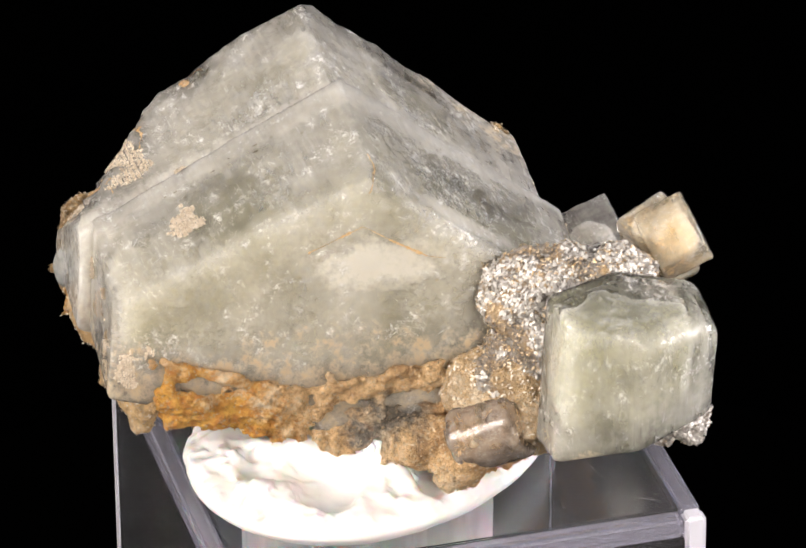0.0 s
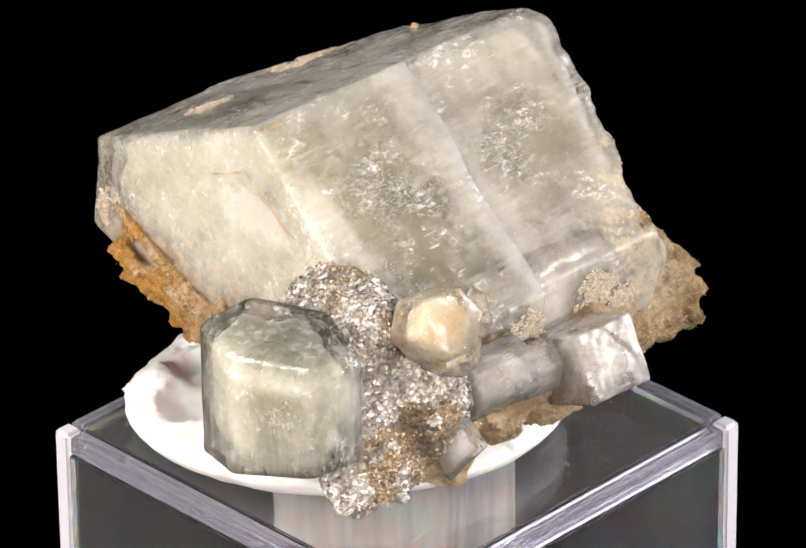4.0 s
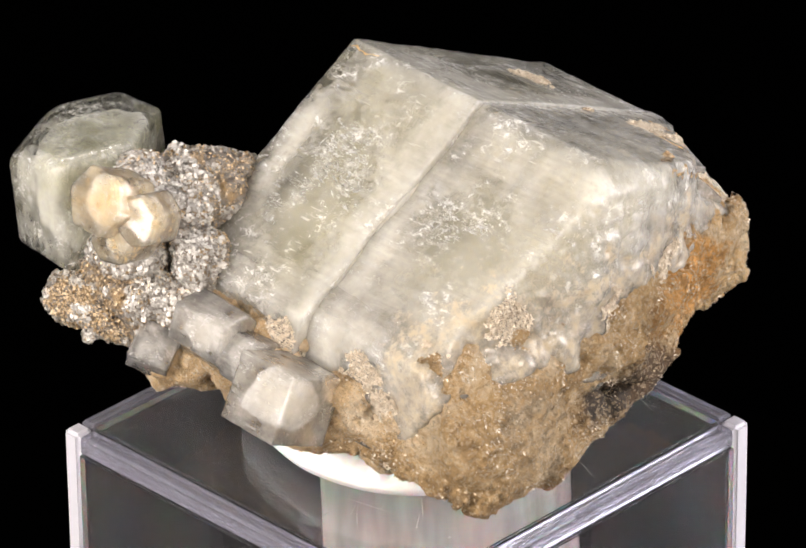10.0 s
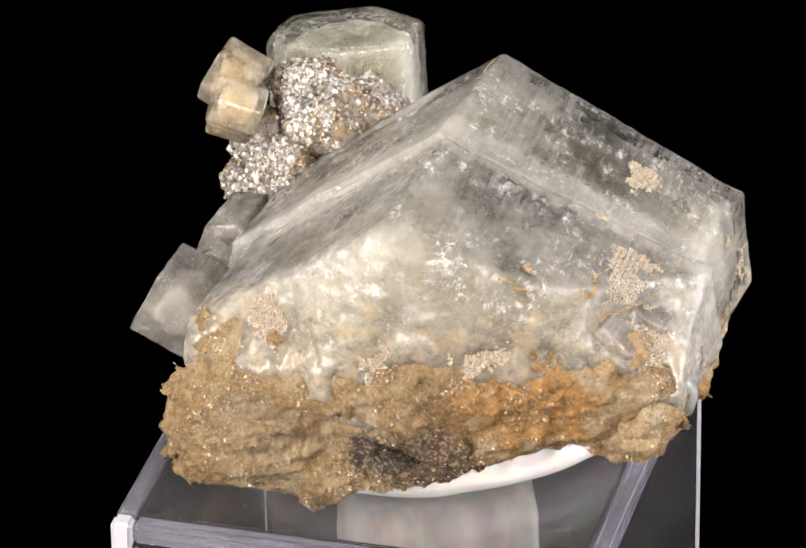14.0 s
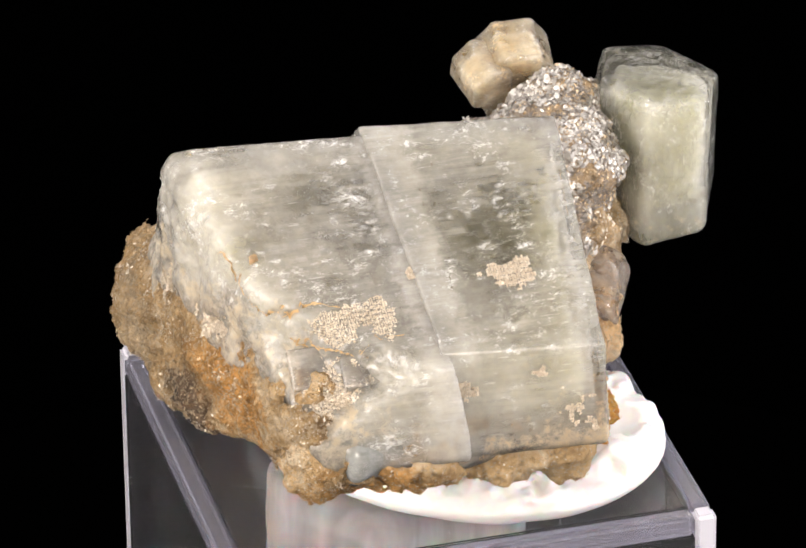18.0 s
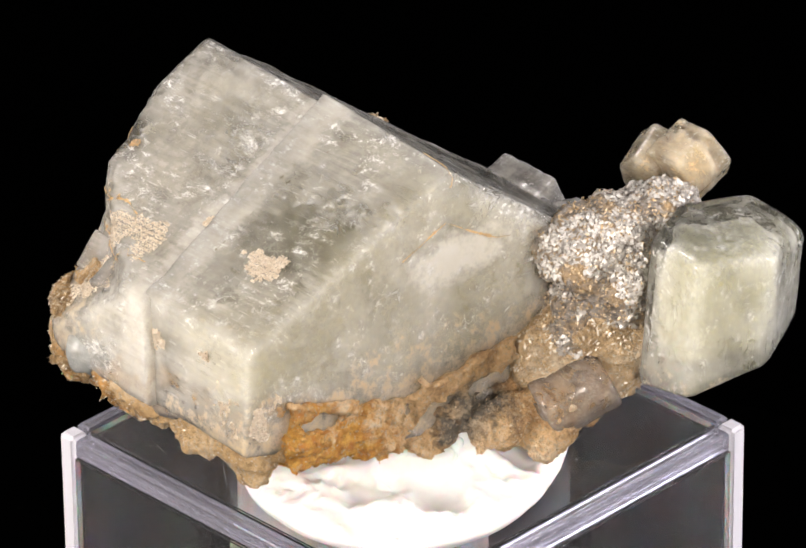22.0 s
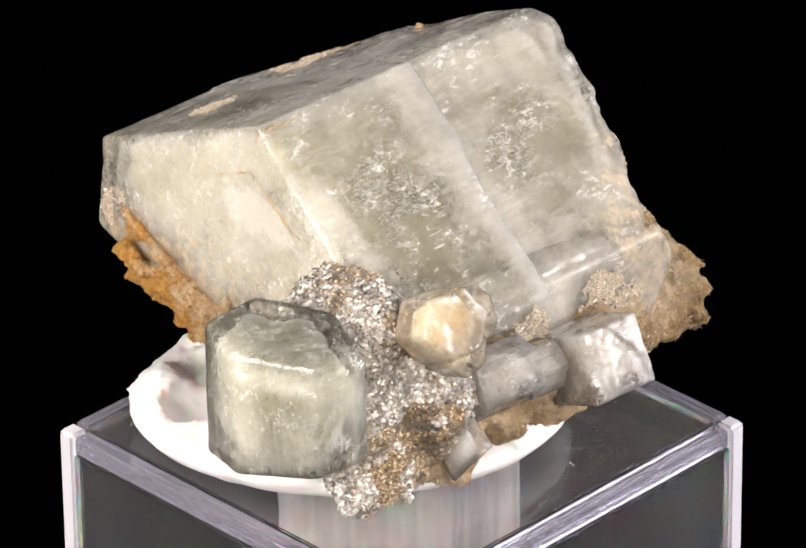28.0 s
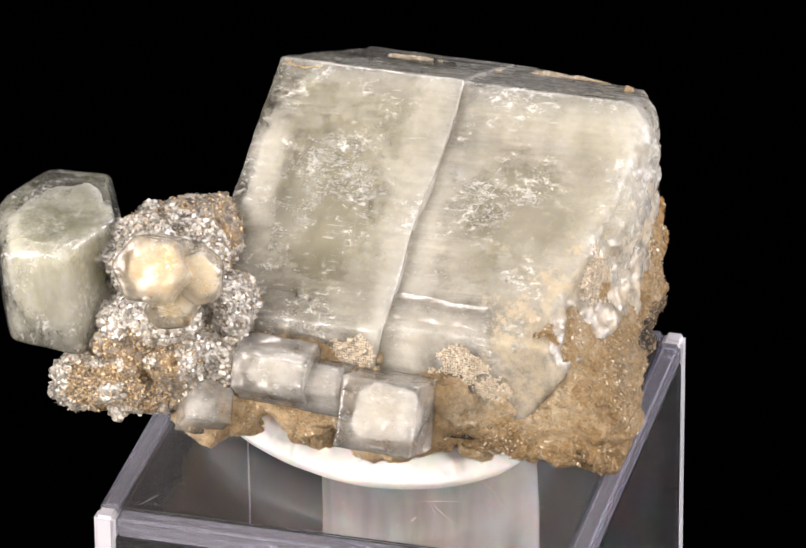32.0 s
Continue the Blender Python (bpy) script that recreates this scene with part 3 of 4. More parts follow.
def far_end(p):
    d = plane(p, (17.4, 5.0, 23.0), (0.95, 0.31, 0.0))
    d = smax(d, plane(p, (17.3, -6.0, 12.0), (1.0, 0.02, -0.05)), 1.0)
    d = smax(d, plane(p, (13.2, 20.8, 12.0), (0.6, 0.35, -0.7)), 1.0)
    return smax(d, plane(p, (17.0, 0.3, 23.1), (0.9, -0.38, 0.12)) - 0.5 * np.clip(15.0 - p[..., 2], 0, 6), 0.8)


def split(p):
    return plane(p, (2.4, 5.0, 15.0), (0.985, -0.02, -0.14)) + 0.25 * fbm(p, 6.0, 2, 9.0)


def main_field(p, inset=0.0):
    d, q = faces_of(p, 0.0)
    d = d + terraces(p, 4.0, 0.09, 1.0)
    d = smax(d, main_end(p) + 0.05 * fbm(p, 2.5, 3, 3.0), 0.15)
    d = smax(d, underside(p) + 0.8, 0.8)
    d = smax(d + inset, split(p), 0.12)
    return d + 0.02 * fbm(p, 0.9, 3, 2.0)


def brown_limit(p):
    """Below this the far end is brown rock."""
    return plane(p, (16.8, 0, 15.2), (-0.82, 0, 0.57)) - 0.26 * np.abs(p[..., 1] - 2.0)


def second_field(p, inset=0.0):
    d, q = faces_of(p, 0.0, True)
    d = d + terraces(p, 3.2, 0.12, 4.0)
    d = smax(d, far_end(p) + 0.20 + 0.32 * fbm(p, 2.2, 5, 5.0, 0.62), 0.7)
    d = smax(d, underside(p) + 0.8, 0.8)
    d = smax(d, plane(p, (16.0, 3.0, 25.4), (0.69, 0.27, 0.67)), 0.4)
    cut = plane(p, (14.4, 14.0, 19.5), (0.5, 0.68, 0.15)) - 0.8 * np.clip(17.0 - p[..., 2], 0, 6)
    d = smax(d, cut + 0.22 * fbm(p, 1.1, 4, 7.0, 0.6), 0.25)
    d = smax(d, -3.2 - brown_limit(p), 0.5)
    d = smax(d + inset, -(0.05 if inset else 0.6) - split(p), 0.12)
    return d + 0.025 * fbm(p, 0.9, 3, 6.0)


def brown_field(p):
    d, q = faces_of(p, 0.0, True)
    d = smax(d, far_end(p) - 0.4 + 0.3 * np.clip(p[..., 2] - 13.0, 0, 4), 0.8)
    d = smax(d, plane(p, (15.6, -3.0, 13.5), (0.5, 0, 0.87)) + 0.6 * fbm(p, 5.0, 2, 4.0), 1.0)
    far = smax(faces_of(p, 0.0, True)[0], far_end(p) - 0.3 + 0.3 * np.clip(p[..., 2] - 13.0, 0, 4), 0.5)
    d = smin(d, far, 0.8)
    d = smax(d, brown_limit(p) + 2.2 * fbm(p, 5.0, 5, 8.0, 0.66), 0.3)
    d = smax(d, underside(p) + 0.1, 0.8)
    d = smax(d, faces_of(p, 0.15, True)[0], 0.3)
    d = smin(d, ball(p, (15.2, -7.4, 7.2), (3.6, 4.2, 3.4)), 1.5)
    cave = ball(p, (19.2, 2.5, 8.6), (2.4, 5.0, 2.2))
    d = smax(d, -cave, 1.0)
    d = smax(d, -ball(p, (15.6, 3.8, 8.5), (1.4, 1.1, 0.6)), 0.3)
    return d + 0.55 * fbm(p, 3.0, 5, 5.0, 0.62) + 0.45 * np.abs(fbm(p * vec(1, 1, 2.0), 3.2, 4, 1.0))


def rust_field(p):
    d, q = faces_of(p, -0.15)
    d = smax(d, main_end(p) - 0.45, 0.6)
    edge = plane(p, (-9.6, 3.0, 9.9), (0.40, -0.17, 0.90))
    d = smax(d, edge + 1.0 * fbm(p, 4.0, 4, 3.0), 0.3)
    d = smax(d, underside(p), 0.8)
    d = smax(d, plane(p, (4.0, 0, 8), (1, 0, 0)), 0.8)
    d = smax(d, plane(p, (0, 18.9, 8), (0, 1, 0)), 0.8)
    d = smin(d, ball(p, (-7.4, 17.0, 9.2), (2.2, 2.3, 2.2)), 1.5)
    # layered hollows along the seam with the crystal
    for c, r in (((-8.8, 16.0, 11.0), (2.0, 1.8, 0.7)), ((-9.8, 3.0, 8.6), (1.6, 2.6, 0.5)), ((-10.6, -1.5, 8.6), (1.6, 1.8, 0.7))):
        d = smax(d, -ball(p, c, r), 0.3)
    return d + 0.5 * fbm(p * vec(1, 1, 1.7), 2.4, 5, 6.0, 0.66) + 0.30 * np.abs(fbm(p, 1.1, 3, 2.0))


def lumps_field(balls, seed, rough=0.55, size=1.6, fine=0.22):
    def field(p):
        d = None
        for c, r in balls:
            e = ball(p, c, r)
            d = e if d is None else smin(d, e, 0.6)
        return d + rough * fbm(p, size, 4, seed) + fine * np.abs(fbm(p, 0.8, 3, seed + 1.0))
    return field


def aqua_field(p):
    q = local(p, (-20.9, -9.6, 14.8), 3, -3, 0)
    d = None
    for k in range(6):
        a = radians(60 * k + 30)
        e = (q[..., 0] / 4.4 * math.cos(a) + q[..., 1] / 5.9 * math.sin(a)) * 5.0 - 4.55
        d = e if d is None else smax(d, e, 0.6)
    d = smax(d, q[..., 2] - 5.0 + 0.04 * fbm(p, 2.5, 3, 1.0), 0.6)
    d = smax(d, plane(p, (-21.0, -10.0, 10.6), (-0.12, -0.22, -1)), 0.5)
    d = smax(d, plane(p, (-25.4, -12.0, 18.0), (-0.6, -0.3, 0.62)), 0.5)
    d = smax(d, plane(p, (-21.0, -15.1, 18.8), (-0.1, -0.8, 0.55)), 0.6)
    return d + 0.03 * fbm(p, 1.2, 3, 8.0)


main = grown("main_crystal", main_field, (-13, -12, 2), (6, 25, 27.5), 0.17, BERYL, rock, "large cloudy greenish-grey beryl crystal")
second = grown("second_crystal", second_field, (0, -12, 2), (20, 24, 27.5), 0.17, BERYL_PALE, rock, "milky grey beryl crystal with a broken end")
for crystal, field, lo, hi, layers in ((main, main_field, (-13, -12, 2), (6, 25, 27.5), (BERYL_HAZE, BERYL_CORE)), (second, second_field, (0, -12, 2), (20, 24, 27.5), (PALE_HAZE, PALE_CORE))):
    grown("milky_layer", lambda p: field(p, 0.6) + 0.25 * fbm(p, 3.0, 3, 1.0), lo, hi, 0.3, layers[0], crystal, "milky veils inside the crystal")
    grown("clouded_core", lambda p: field(p, 1.5) + 0.7 * fbm(p, 4.0, 3, 2.0), lo, hi, 0.4, layers[1], crystal, "olive clouded inside of the crystal")
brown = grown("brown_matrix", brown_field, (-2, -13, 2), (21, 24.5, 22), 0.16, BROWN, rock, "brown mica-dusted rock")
crust = grown("orange_crust", rust_field, (-14, -12, 2), (6, 25, 17), 0.16, RUST, rock, "orange limonite crust with pits")
LUMPS = (
    ("mica_knob", (((-13.4, -7.0, 15.0), (3.9, 4.4, 4.4)), ((-11.2, -5.4, 16.3), (2.6, 3.0, 2.6)), ((-14.6, -11.0, 17.6), (2.7, 2.6, 2.5)), ((-12.4, -4.8, 11.5), (2.8, 3.2, 4.0)), ((-11.6, -9.8, 16.6), (2.4, 2.6, 2.4)))),
    ("mica_knob", (((-14.4, -11.6, 12.8), (2.9, 2.9, 2.8)), ((-12.6, -13.2, 14.4), (2.6, 2.5, 2.4)), ((-15.6, -12.4, 11.2), (2.2, 2.4, 2.0)))),
    ("mica_knob", (((-17.2, -13.6, 9.2), (2.7, 2.5, 2.0)), ((-15.4, -13.4, 8.6), (2.4, 2.2, 1.7)), ((-18.4, -14.4, 8.4), (1.6, 1.5, 1.2)))),
    ("mica_knob", (((-11.4, -13.4, 11.6), (2.9, 2.5, 2.7)), ((-8.4, -12.2, 11.0), (2.3, 2.3, 2.4)), ((-9.8, -9.4, 10.4), (3.8, 3.6, 3.4)), ((-12.6, -12.0, 9.6), (2.6, 2.4, 2.2)), ((-8.6, -11.2, 14.6), (2.0, 2.2, 2.2)))),
)
KNOBS = []
for k, (name, balls) in enumerate(LUMPS):
    c = np.array([b[0] for b in balls])
    r = np.array([b[1] for b in balls])
    KNOBS.append(grown(name, lumps_field(balls, 7.0 + k), (c - r).min(0) - 1, (c + r).max(0) + 1, 0.16, MICA, rock, "silvery scaly mica knob"))
aqua = grown("bluish_crystal", aqua_field, (-28, -18, 8), (-14, -2, 22), 0.16, BLUISH, rock, "pale bluish-green short crystal")
grown("milky_layer", lambda p: aqua_field(p) + 0.4, (-28, -18, 8), (-14, -2, 22), 0.25, BLUISH_HAZE, aqua, "milky veils inside the crystal")
grown("clouded_core", lambda p: aqua_field(p) + 1.0 + 0.5 * fbm(p, 3.0, 3, 2.0), (-28, -18, 8), (-14, -2, 22), 0.3, BLUISH_CORE, aqua, "olive clouded inside of the crystal")


def stub(name, centre, half, turns, material, label, seed, sides=6, soft=0.12, step=0.13):
    """A short crystal: a column with flat ends, half = half length and the two half widths."""
    def field(p):
        q = local(p, centre, *turns)
        d = None
        w = min(half[1], half[2])
        for k in range(sides):
            a = 2 * math.pi * (k + 0.5) / sides
            e = (q[..., 1] / half[1] * math.cos(a) + q[..., 2] / half[2] * math.sin(a) - 0.9) * w
            d = e if d is None else smax(d, e, soft)
        d = smax(d, np.abs(q[..., 0]) - half[0], soft)
        d = d + 0.03 * terraces(q, 1.4, 1.0, seed)
        return d + 0.03 * fbm(p, 0.8, 3, seed)
    r = math.sqrt(sum(h * h for h in half)) * 1.12 + 0.4
    c = np.array(centre)
    ob = grown(name, field, c - r, c + r, step, material, rock, label)
    inner = {CLEAR: CLEAR_CORE, YELLOW: YELLOW_CORE, SMOKY: SMOKY_CORE}.get(material)
    if inner:
        grown("clouded_core", lambda p: smax(field(p) + 0.25 * min(half), ball(local(p, centre, *turns), (0, 0, 0), [0.85 * h for h in half]), 0.5) + 0.3 * fbm(p, 1.2, 3, seed), c - r, c + r, 2 * step, inner, ob, "cloudy inside of the crystal")
    return ob


# the yellowish group on the mica
stub("yellow_crystal", (-12.3, -15.4, 19.3), (1.8, 2.7, 2.4), (0, -25, -95), YELLOW, "rust-stained yellowish six-sided crystal", 1.0, 6, 0.25)
stub("yellow_crystal", (-9.7, -14.6, 18.8), (1.8, 1.7, 1.9), (20, -20, -75), YELLOW, "rust-stained yellowish crystal", 2.0, 6, 0.25)
stub("yellow_crystal", (-11.2, -15.4, 16.8), (1.6, 1.9, 1.5), (10, -15, -85), YELLOW, "small clear yellowish crystal", 2.5, 6, 0.25)
# the row of small crystals along the foot of the large ones
stub("small_crystal", (3.1, -14.7, 10.0), (2.7, 2.8, 2.6), (21, 0, -4), CLEAR, "small pale square-ended crystal", 3.0, 4, 0.12)
stub("small_crystal", (-4.8, -13.1, 11.2), (2.6, 2.3, 2.3), (10, 0, -6), CLEAR, "small pale crystal", 4.0)
stub("small_crystal", (-1.4, -13.4, 10.6), (1.5, 1.9, 1.9), (40, 0, -6), CLEAR, "small pale crystal", 4.5)
stub("small_crystal", (4.9, -8.4, 13.7), (4.6, 2.6, 2.5), (12, 0, -6), CLEAR, "rounded bluish-white crystal", 5.0, 8, 0.7)
stub("small_crystal", (-5.4, -9.2, 13.6), (1.1, 1.5, 1.5), (12, 0, -6), CLEAR, "small pale crystal", 5.5, 4)
stub("small_crystal", (-2.3, -9.6, 13.0), (1.8, 1.6, 1.6), (30, 0, -10), CLEAR, "small pale crystal", 5.7, 5)
stub("small_crystal", (-9.6, -14.6, 8.6), (1.5, 1.4, 1.7), (0, 20, 30), CLEAR, "small pale crystal", 6.0, 4)
stub("small_crystal", (7.3, -10.6, 10.4), (1.2, 1.1, 1.2), (20, 0, -5), CLEAR, "small pale crystal", 6.3, 5)
stub("small_crystal", (7.4, -10.8, 8.2), (1.4, 1.2, 1.1), (0, 0, -5), CLEAR, "small pale crystal", 6.6, 5)
# on the far foot
stub("bluish_stub", (7.8, 19.9, 11.3), (2.6, 2.6, 2.4), (20, 10, 15), BLUE_STUB, "bluish-grey rounded crystal", 8.0, 8, 0.9)
stub("milky_wedge", (1.2, 19.9, 10.2), (4.2, 1.7, 1.9), (-20, 14, 0), CLEAR, "milky wedge of crystal", 8.4, 5, 0.5)
for k, (c, h) in enumerate((((10.8, 17.0, 15.6), (1.6, 1.5, 1.6)), ((10.8, 18.6, 13.2), (1.4, 1.5, 1.3)), ((8.0, 18.8, 15.6), (1.3, 1.4, 1.6)), ((5.2, 19.4, 14.6), (1.8, 1.4, 1.6)), ((1.8, 19.8, 13.2), (2.0, 1.3, 1.4)), ((10.0, 19.8, 11.0), (1.3, 1.4, 1.3)))):
    stub("small_crystal", c, h, (10 * k, 4, -6), CLEAR, "small pale blocky crystal", 9.0 + 0.4 * k, 4 + k % 2)
# below the large crystal's end
stub("smoky_crystal", (-14.2, -2.2, 7.4), (2.6, 2.4, 2.5), (35, 25, 60), SMOKY, "smoky brown crystal", 7.0, 7, 0.6)
stub("smoky_crystal", (-12.6, -1.2, 5.9), (2.3, 1.9, 1.9), (50, 0, 100), SMOKY, "smoky brown crystal", 7.4)
lump = (((-12.8, -4.0, 7.6), (3.0, 2.8, 3.4)), ((-11.6, 1.4, 5.6), (2.2, 3.2, 2.0)), ((-13.6, -0.4, 5.0), (2.0, 2.0, 1.5)), ((-13.0, -2.6, 6.4), (3.2, 3.2, 2.6)))
grown("rust_knob", lumps_field(lump, 3.3, 0.75, 2.0, 0.3), (-17, -8, 2), (-7.5, 6.5, 12), 0.2, RUST, rock, "orange limonite lump")

balls = (((-6.6, -11.2, 10.0), (3.4, 2.2, 3.0)), ((-3.0, -12.0, 8.0), (3.4, 2.2, 2.6)), ((0.4, -12.0, 9.4), (2.4, 2.2, 2.8)), ((2.6, -11.8, 7.0), (3.8, 2.2, 2.4)), ((6.6, -11.0, 8.8), (2.8, 2.0, 3.0)), ((-9.0, -12.2, 7.4), (3.2, 2.8, 2.4)), ((10.0, -10.4, 8.0), (3.2, 2.0, 3.0)), ((-2.6, -10.8, 11.6), (3.6, 1.6, 1.6)), ((12.4, -9.2, 7.6), (3.4, 2.2, 3.0)), ((13.6, -8.2, 10.6), (1.8, 1.6, 2.2)))
filler = grown("tan_matrix", lumps_field(balls, 4.4, 0.55, 1.8), (-14, -16, 3), (15, -6.5, 15), 0.17, TAN, rock, "tan crumbly rock with mica dust")
knot = [ob for ob in rock.children if ob.name.startswith("rust_knob")][0]

balls = (((-12.8, -4.8, 10.4), (3.2, 3.4, 3.2)), ((-13.6, -8.0, 11.4), (3.2, 3.2, 2.6)), ((-11.6, -2.0, 9.6), (2.2, 2.6, 2.4)), ((-14.6, -7.0, 13.2), (2.6, 2.6, 2.2)), ((-15.8, -7.4, 10.4), (2.6, 2.6, 2.6)), ((-14.6, -5.4, 7.8), (2.2, 2.4, 2.0)))
under = grown("tan_matrix", lumps_field(balls, 5.1, 0.6, 1.8), (-20, -13, 4), (-7, 3, 17.5), 0.17, TAN, rock, "tan crumbly rock with mica dust")
balls = (((10.6, 18.0, 14.4), (2.0, 1.8, 2.2)), ((10.6, 19.2, 10.4), (3.0, 2.6, 3.0)), ((4.8, 20.6, 10.2), (3.6, 1.9, 2.4)), ((10.8, 17.4, 9.6), (2.4, 1.6, 2.4)), ((8.4, 19.8, 13.4), (1.8, 1.0, 1.6)), ((4.4, 20.2, 9.4), (3.4, 1.3, 2.0)), ((-1.6, 20.4, 9.0), (3.4, 1.4, 2.0)), ((-5.4, 19.9, 9.4), (2.8, 1.6, 2.6)), ((12.6, 16.4, 12.6), (1.6, 1.4, 3.0)), ((1.0, 20.6, 12.0), (3.0, 0.9, 1.0)))
foot = grown("tan_matrix", lumps_field(balls, 6.1, 0.45, 1.4), (-10, 13, 4), (17, 24, 18), 0.17, RUST_TAN, rock, "tan and orange crumbly rock")

# mica scales that catch the light
def surface_of(ob):
    me = ob.data
    co = np.empty(len(me.vertices) * 3, dtype=np.float32)
    no = np.empty(len(me.vertices) * 3, dtype=np.float32)
    me.vertices.foreach_get("co", co)
    me.vertices.foreach_get("normal", no)
    return co.reshape(-1, 3) / MM, no.reshape(-1, 3)


def scales(name, ob, count, size, seed, material, tilt=0.55, within=None, patch=None, flat=0.45, lift=0.11):
    """Loose five-sided mica scales strewn over a surface; patch keeps one side of a noise."""
    co, no = surface_of(ob)
    r = np.random.RandomState(seed)
    ok = np.ones(len(co), dtype=bool)
    if within is not None:
        c, radii = within
        q = (co - vec(*c)) / vec(*radii)
        ok &= (q * q).sum(-1) < 0.55 + 0.95 * fbm(co, 1.6, 4, seed, 0.65)
    if patch is not None:
        ok &= (fbm(co, 3.0, 4, 3.0) * patch[0]) > patch[1]
    co, no = co[ok], no[ok]
    if len(co) == 0:
        return None
    pick = r.randint(0, len(co), count)
    n = no[pick] + r.normal(size=(len(pick), 3)) * tilt
    n /= np.linalg.norm(n, axis=1)[:, None]
    u = np.cross(n, unit((0.31, 0.52, 0.79)) + 0.7 * r.normal(size=(len(pick), 3)))
    u /= np.linalg.norm(u, axis=1)[:, None]
    w = np.cross(n, u)
    centre = co[pick] + no[pick] * (0.02 + 0.05 * r.rand(len(pick)))[:, None] + r.normal(size=(len(pick), 3)) * lift
    radius = size * (0.35 + 1.1 * r.rand(len(pick)) ** 2)
    start = r.rand(len(pick)) * 6.28
    rings = []
    for j in range(5):
        a = start + 6.283 * j / 5
        g = radius * (0.6 + 0.8 * r.rand(len(pick)))
        rings.append(centre + u * (np.cos(a) * g)[:, None] + w * (np.sin(a) * g * flat)[:, None])
    rings.append(centre + n * (radius * 0.10)[:, None])
    verts = np.stack(rings, 1).reshape(-1, 3)
    base = np.arange(len(pick))[:, None] * 6
    faces = np.concatenate([base + np.array([[j, (j + 1) % 5, 5]]) for j in range(5)])
    return tagged(part(name, mesh_of(name, verts, faces, False), material, rock), kind="stuff")


def veils(ob, field, count, seed, clusters):
    """Healed cracks: thin white slivers a little below a crystal's faces, in feathery clusters."""
    co, no = surface_of(ob)
    r = np.random.RandomState(seed)
    ok = np.zeros(len(co), dtype=bool)
    feather = fbm(co * vec(0.6, 1, 1), 2.2, 5, seed, 0.65)
    for c, radii in clusters:
        q = (co - vec(*c)) / vec(*radii)
        ok |= (q * q).sum(-1) < 0.25 + 1.5 * feather
    ok |= feather > 0.75
    co, no = co[ok & (co[:, 2] > 11)], no[ok & (co[:, 2] > 11)]
    pick = r.randint(0, len(co), count)
    n, c = no[pick], co[pick]
    u = SPIN[:, 0][None, :] + r.normal(size=(count, 3)) * 0.15 + (r.rand(count) < 0.45)[:, None] * r.normal(size=(count, 3))
    u = u - n * (u * n).sum(1)[:, None]
    u /= np.linalg.norm(u, axis=1)[:, None]
    w = np.cross(n, u) + n * r.normal(size=(count, 1)) * 0.8
    w /= np.linalg.norm(w, axis=1)[:, None]
    c = c - n * (0.06 + 0.6 * r.rand(count))[:, None] + r.normal(size=(count, 3)) * 0.05
    a = (0.04 + 0.45 * r.rand(count) ** 4)[:, None]
    b = (0.015 + 0.11 * r.rand(count) ** 3)[:, None]
    k = [c - u * a, c + w * b * 1.2 - u * a * 0.3, c + u * a, c - w * b + u * a * r.uniform(-0.5, 0.5, (count, 1))]
    inside = np.max([field(e.astype(np.float32)) for e in k], axis=0) < -0.03
    verts = np.stack(k, 1)[inside].reshape(-1, 3)
    base = np.arange(inside.sum())[:, None] * 4
    faces = np.concatenate([base + np.array([[0, 1, 2]]), base + np.array([[0, 2, 3]])])
    return tagged(part("healed_cracks", mesh_of("healed_cracks", verts, faces, False), VEIL, ob, "white healed cracks inside the crystal"), kind="stuff")


veils(main, main_field, 5000, 3, (((-5.0, -1.5, 21.0), (3.6, 3.6, 3.0)), ((-2.0, -4.0, 19.5), (2.0, 2.5, 2.0)), ((-4.0, 8.0, 23.5), (4.5, 4.0, 2.0)), ((-9.8, 5.0, 19.0), (1.0, 4.0, 1.6))))
veils(second, second_field, 5000, 4, (((6.5, -1.8, 21.5), (3.0, 3.0, 2.4)), ((10.0, 0.5, 23.0), (3.0, 2.0, 1.5)), ((8.0, 9.0, 23.0), (5.0, 3.5, 2.0)), ((13.0, -5.0, 18.0), (2.5, 3.0, 3.0))))
veils(aqua, aqua_field, 900, 5, (((-23.5, -12.0, 15.0), (2.5, 3.0, 2.0)), ((-20.0, -14.0, 16.0), (3.0, 2.0, 2.0))))
for k, ob in enumerate(KNOBS):
    scales("mica_scale_cover", ob, 20000, 0.18, k, SCALE, 0.32, patch=(1, -0.30), flat=0.7, lift=0.05)
    scales("mica_scale_cover", ob, 11000, 0.11, 10 + k, SCALE_TAN, 0.6, patch=(-1, -0.35), flat=0.6, lift=0.06)
scales("mica_dust", brown, 15000, 0.08, 21, SCALE_TAN, 0.55, lift=0.03)
scales("mica_dust", brown, 9000, 0.10, 27, SCALE_PALE, 0.7, patch=(1, 0.05), lift=0.03)
scales("mica_dust", crust, 5000, 0.08, 22, SCALE_TAN, 0.55, lift=0.03)
scales("mica_dust", filler, 7000, 0.09, 23, SCALE_PALE, 0.55, lift=0.03)
scales("mica_dust", knot, 2500, 0.10, 24, SCALE_TAN, 0.55, lift=0.03)
scales("mica_dust", under, 4500, 0.13, 25, SCALE_PALE, 0.55, lift=0.03)
scales("mica_dust", foot, 5000, 0.09, 26, SCALE_PALE, 0.55, lift=0.03)


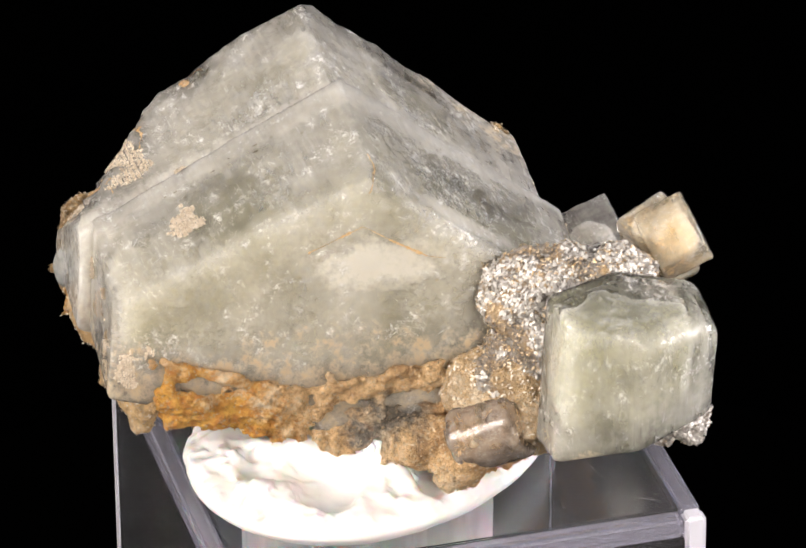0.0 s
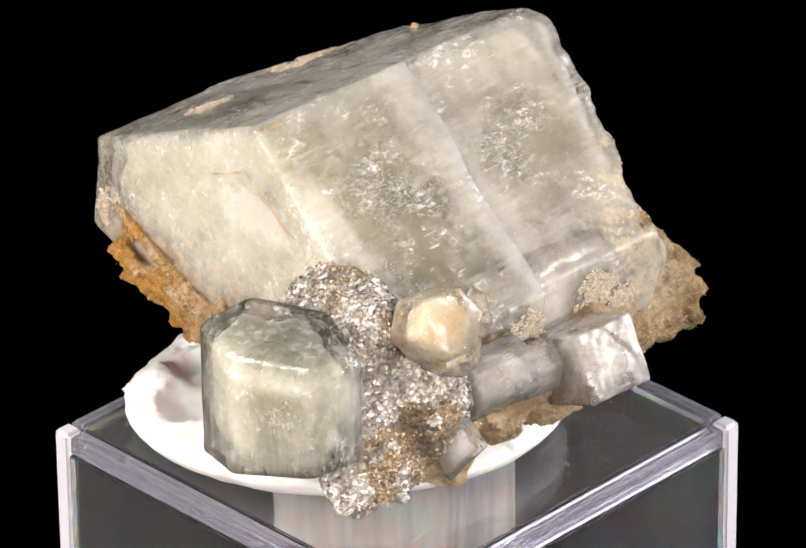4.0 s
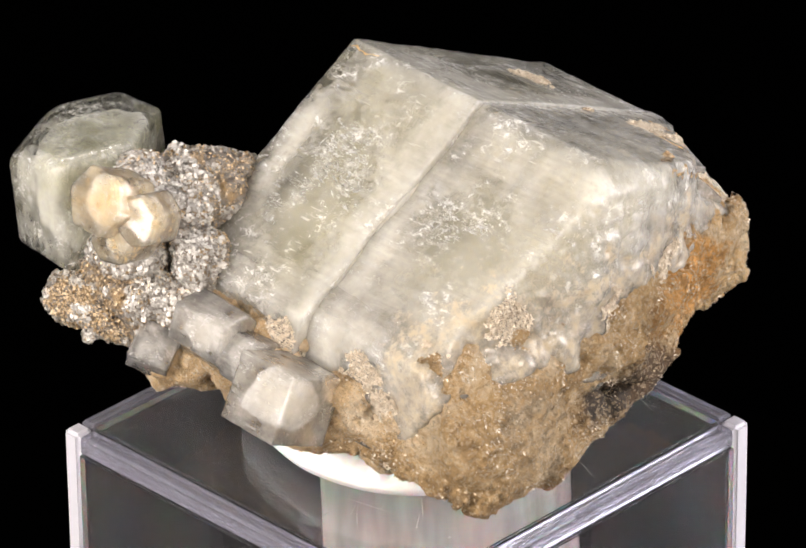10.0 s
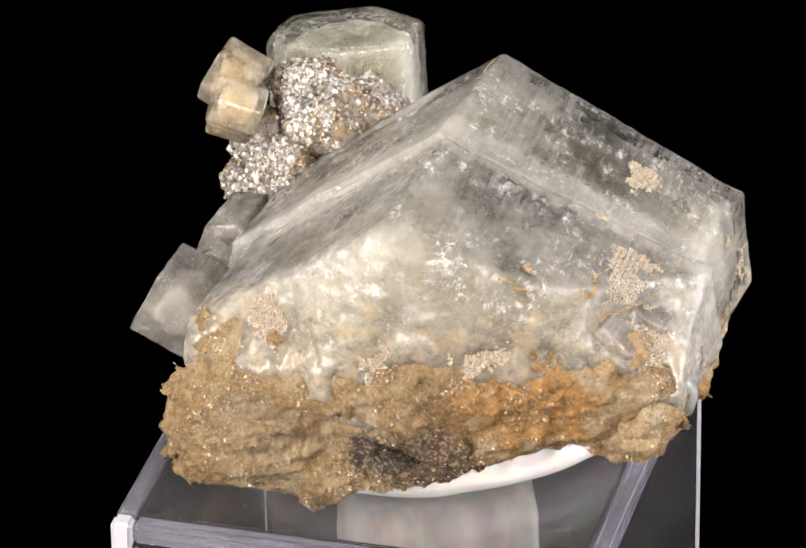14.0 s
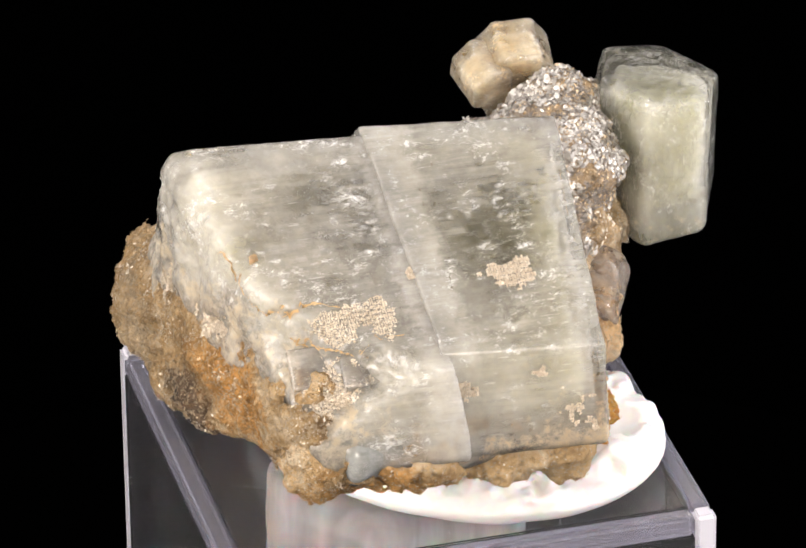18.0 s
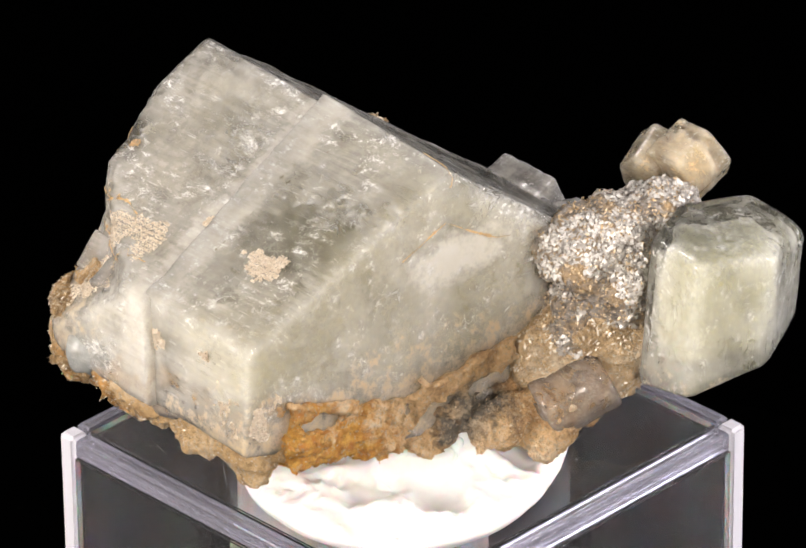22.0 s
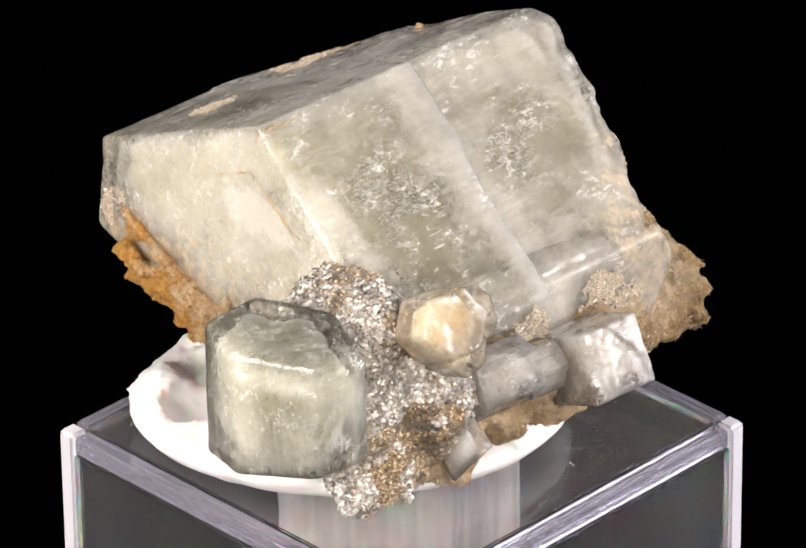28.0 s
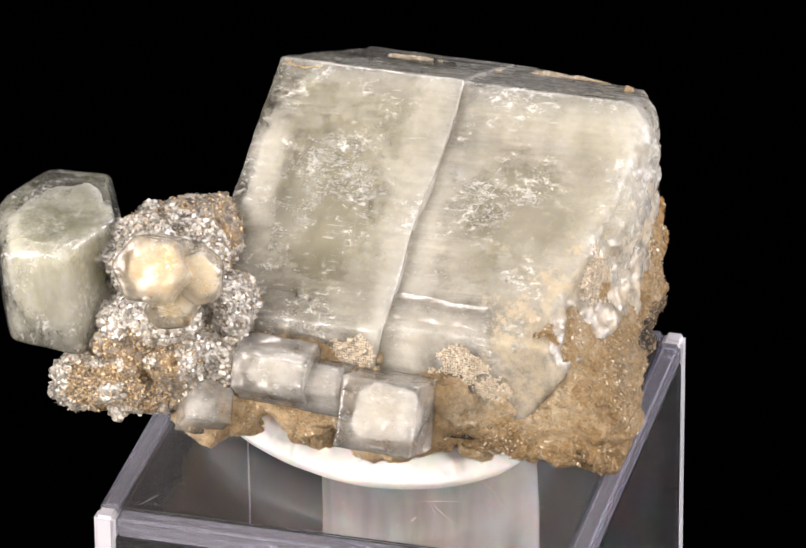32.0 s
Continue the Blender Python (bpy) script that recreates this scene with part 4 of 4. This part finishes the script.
for k, (ob, c, r) in enumerate(((second, (8.2, 17.4, 19.2), (2.6, 2.2, 1.8)), (main, (-2.6, 15.8, 20.3), (2.2, 1.2, 1.4)), (main, (-3.6, 20.2, 14.8), (2.4, 1.8, 2.2)), (second, (5.0, 20.0, 14.5), (2.2, 1.6, 1.4)), (main, (1.5, 20.0, 15.2), (1.6, 1.4, 1.0)), (second, (3.3, 14.8, 20.6), (0.7, 0.7, 0.6)),
                                (second, (6.5, -11.2, 12.4), (2.2, 1.8, 1.4)), (second, (10.0, -11.2, 10.8), (1.8, 1.8, 2.0)), (main, (0.2, -11.4, 11.6), (1.8, 1.6, 2.2)), (second, (15.0, -4.0, 17.0), (1.8, 2.6, 2.6)),
                                (second, (12.6, -7.6, 13.0), (2.6, 2.6, 3.4)), (main, (-6.0, 21.0, 13.2), (3.0, 1.8, 2.0)), (second, (12.6, -9.4, 8.6), (2.8, 2.2, 3.0)), (second, (9.6, 19.0, 15.0), (2.4, 2.2, 2.6)), (second, (15.6, 3.0, 15.0), (2.0, 3.0, 2.4)), (second, (15.2, 9.5, 16.2), (2.0, 2.0, 2.4)))):
    scales("mica_patch", ob, 6000, 0.08, 30 + k, SCALE_PALE, 0.7, (c, r), lift=0.03)
for c, r in (((13.4, 11.9, 21.9), 0.45), ((-1.9, 15.5, 20.6), 0.22), ((-7.8, 19.7, 12.8), 0.5)):
    grown("grit", lumps_field(((c, (r, r, r)),), 2.0, 0.25, 0.5), np.array(c) - r - 0.5, np.array(c) + r + 0.5, 0.1, RUST, rock, "small rusty crumb")


def seam(name, field, points, width, seed, material=None):
    """A thin rusty vein that follows a crystal face: points are joined, pulled on to the face and roughened."""
    pts = []
    r = np.random.RandomState(seed)
    for a, b in zip(points[:-1], points[1:]):
        a, b = np.array(a), np.array(b)
        steps = max(2, int(np.linalg.norm(b - a) / 0.12))
        pts += [a + (b - a) * k / steps for k in range(steps)]
    p = np.array(pts, dtype=np.float32)
    e = 0.05
    for _ in range(6):
        d = field(p)
        g = np.stack([(field(p + vec(*o)) - d) / e for o in ((e, 0, 0), (0, e, 0), (0, 0, e))], -1)
        p = p - g * (d / np.maximum((g * g).sum(-1), 0.1))[:, None] * 0.8
    n = g / np.linalg.norm(g, axis=1)[:, None]
    t = np.gradient(p, axis=0)
    side = np.cross(t, n)
    side /= np.linalg.norm(side, axis=1)[:, None]
    w = width * (0.35 + 0.9 * r.rand(len(p)))[:, None] * np.clip(0.75 + 1.3 * fbm(p, 1.1, 3, seed), 0.0, 1.5)[:, None]
    rows = [p - side * w - n * 0.02, p + side * w * 0.1 + n * 0.05, p + side * w - n * 0.02]
    verts = np.concatenate(rows)
    k, m = np.arange(len(p) - 1), len(p)
    faces = np.concatenate([np.stack([k + j * m, k + j * m + 1, k + (j + 1) * m + 1, k + (j + 1) * m], 1) for j in (0, 1)])
    return part(name, mesh_of(name, verts, faces), material or SEAM, rock, "" if material else "thin rusty vein")


seam("rust_vein", main_field, ((-9.2, 9.0, 20.1), (-9.3, 7.4, 20.8), (-9.5, 5.3, 21.8), (-9.8, 3.2, 20.4), (-10.1, 1.1, 19.2), (-10.2, -0.3, 18.9)), 0.13, 1)
seam("rust_vein", main_field, ((-9.3, 4.8, 24.2), (-8.0, 4.5, 24.5), (-6.0, 4.4, 24.4)), 0.10, 2)
seam("rust_vein", second_field, ((14.6, 10.0, 21.4), (13.4, 14.6, 19.4), (10.0, 15.4, 19.2), (8.6, 16.0, 19.0)), 0.16, 5)
seam("rust_vein", second_field, ((12.6, 17.0, 18.0), (9.0, 18.2, 17.6), (5.0, 18.6, 17.6)), 0.10, 6)
seam("rust_vein", second_field, ((3.0, 3.0, 24.2), (3.2, 0.5, 22.6)), 0.16, 7)
for k, (x, y) in enumerate(((1.2, 8.2), (1.25, 9.3), (1.35, 11.6), (1.1, 16.1), (1.15, 17.1), (0.5, 9.5), (-0.1, 6.0), (1.0, 13.0))):
    seam("dark_inclusion", main_field, ((x, y, 22.0), (x + 0.06 * (k % 3 - 1), y + 0.25 + 0.3 * (k % 2), 22.0)), 0.10, 20 + k, DARK)


# ---- the turning ----
def motions():
    """All that stands on the turntable goes round together, fifteen degrees a second."""
    for thing, z in ((turntable, 0.0), (box, 0.0), (putty_image, TOP), (putty, TOP), (rock, TOP)):
        walk(thing, [(t, pose(0, 0, z, 0, 0, TURN * (t - 7))) for t in range(33)])


motions()
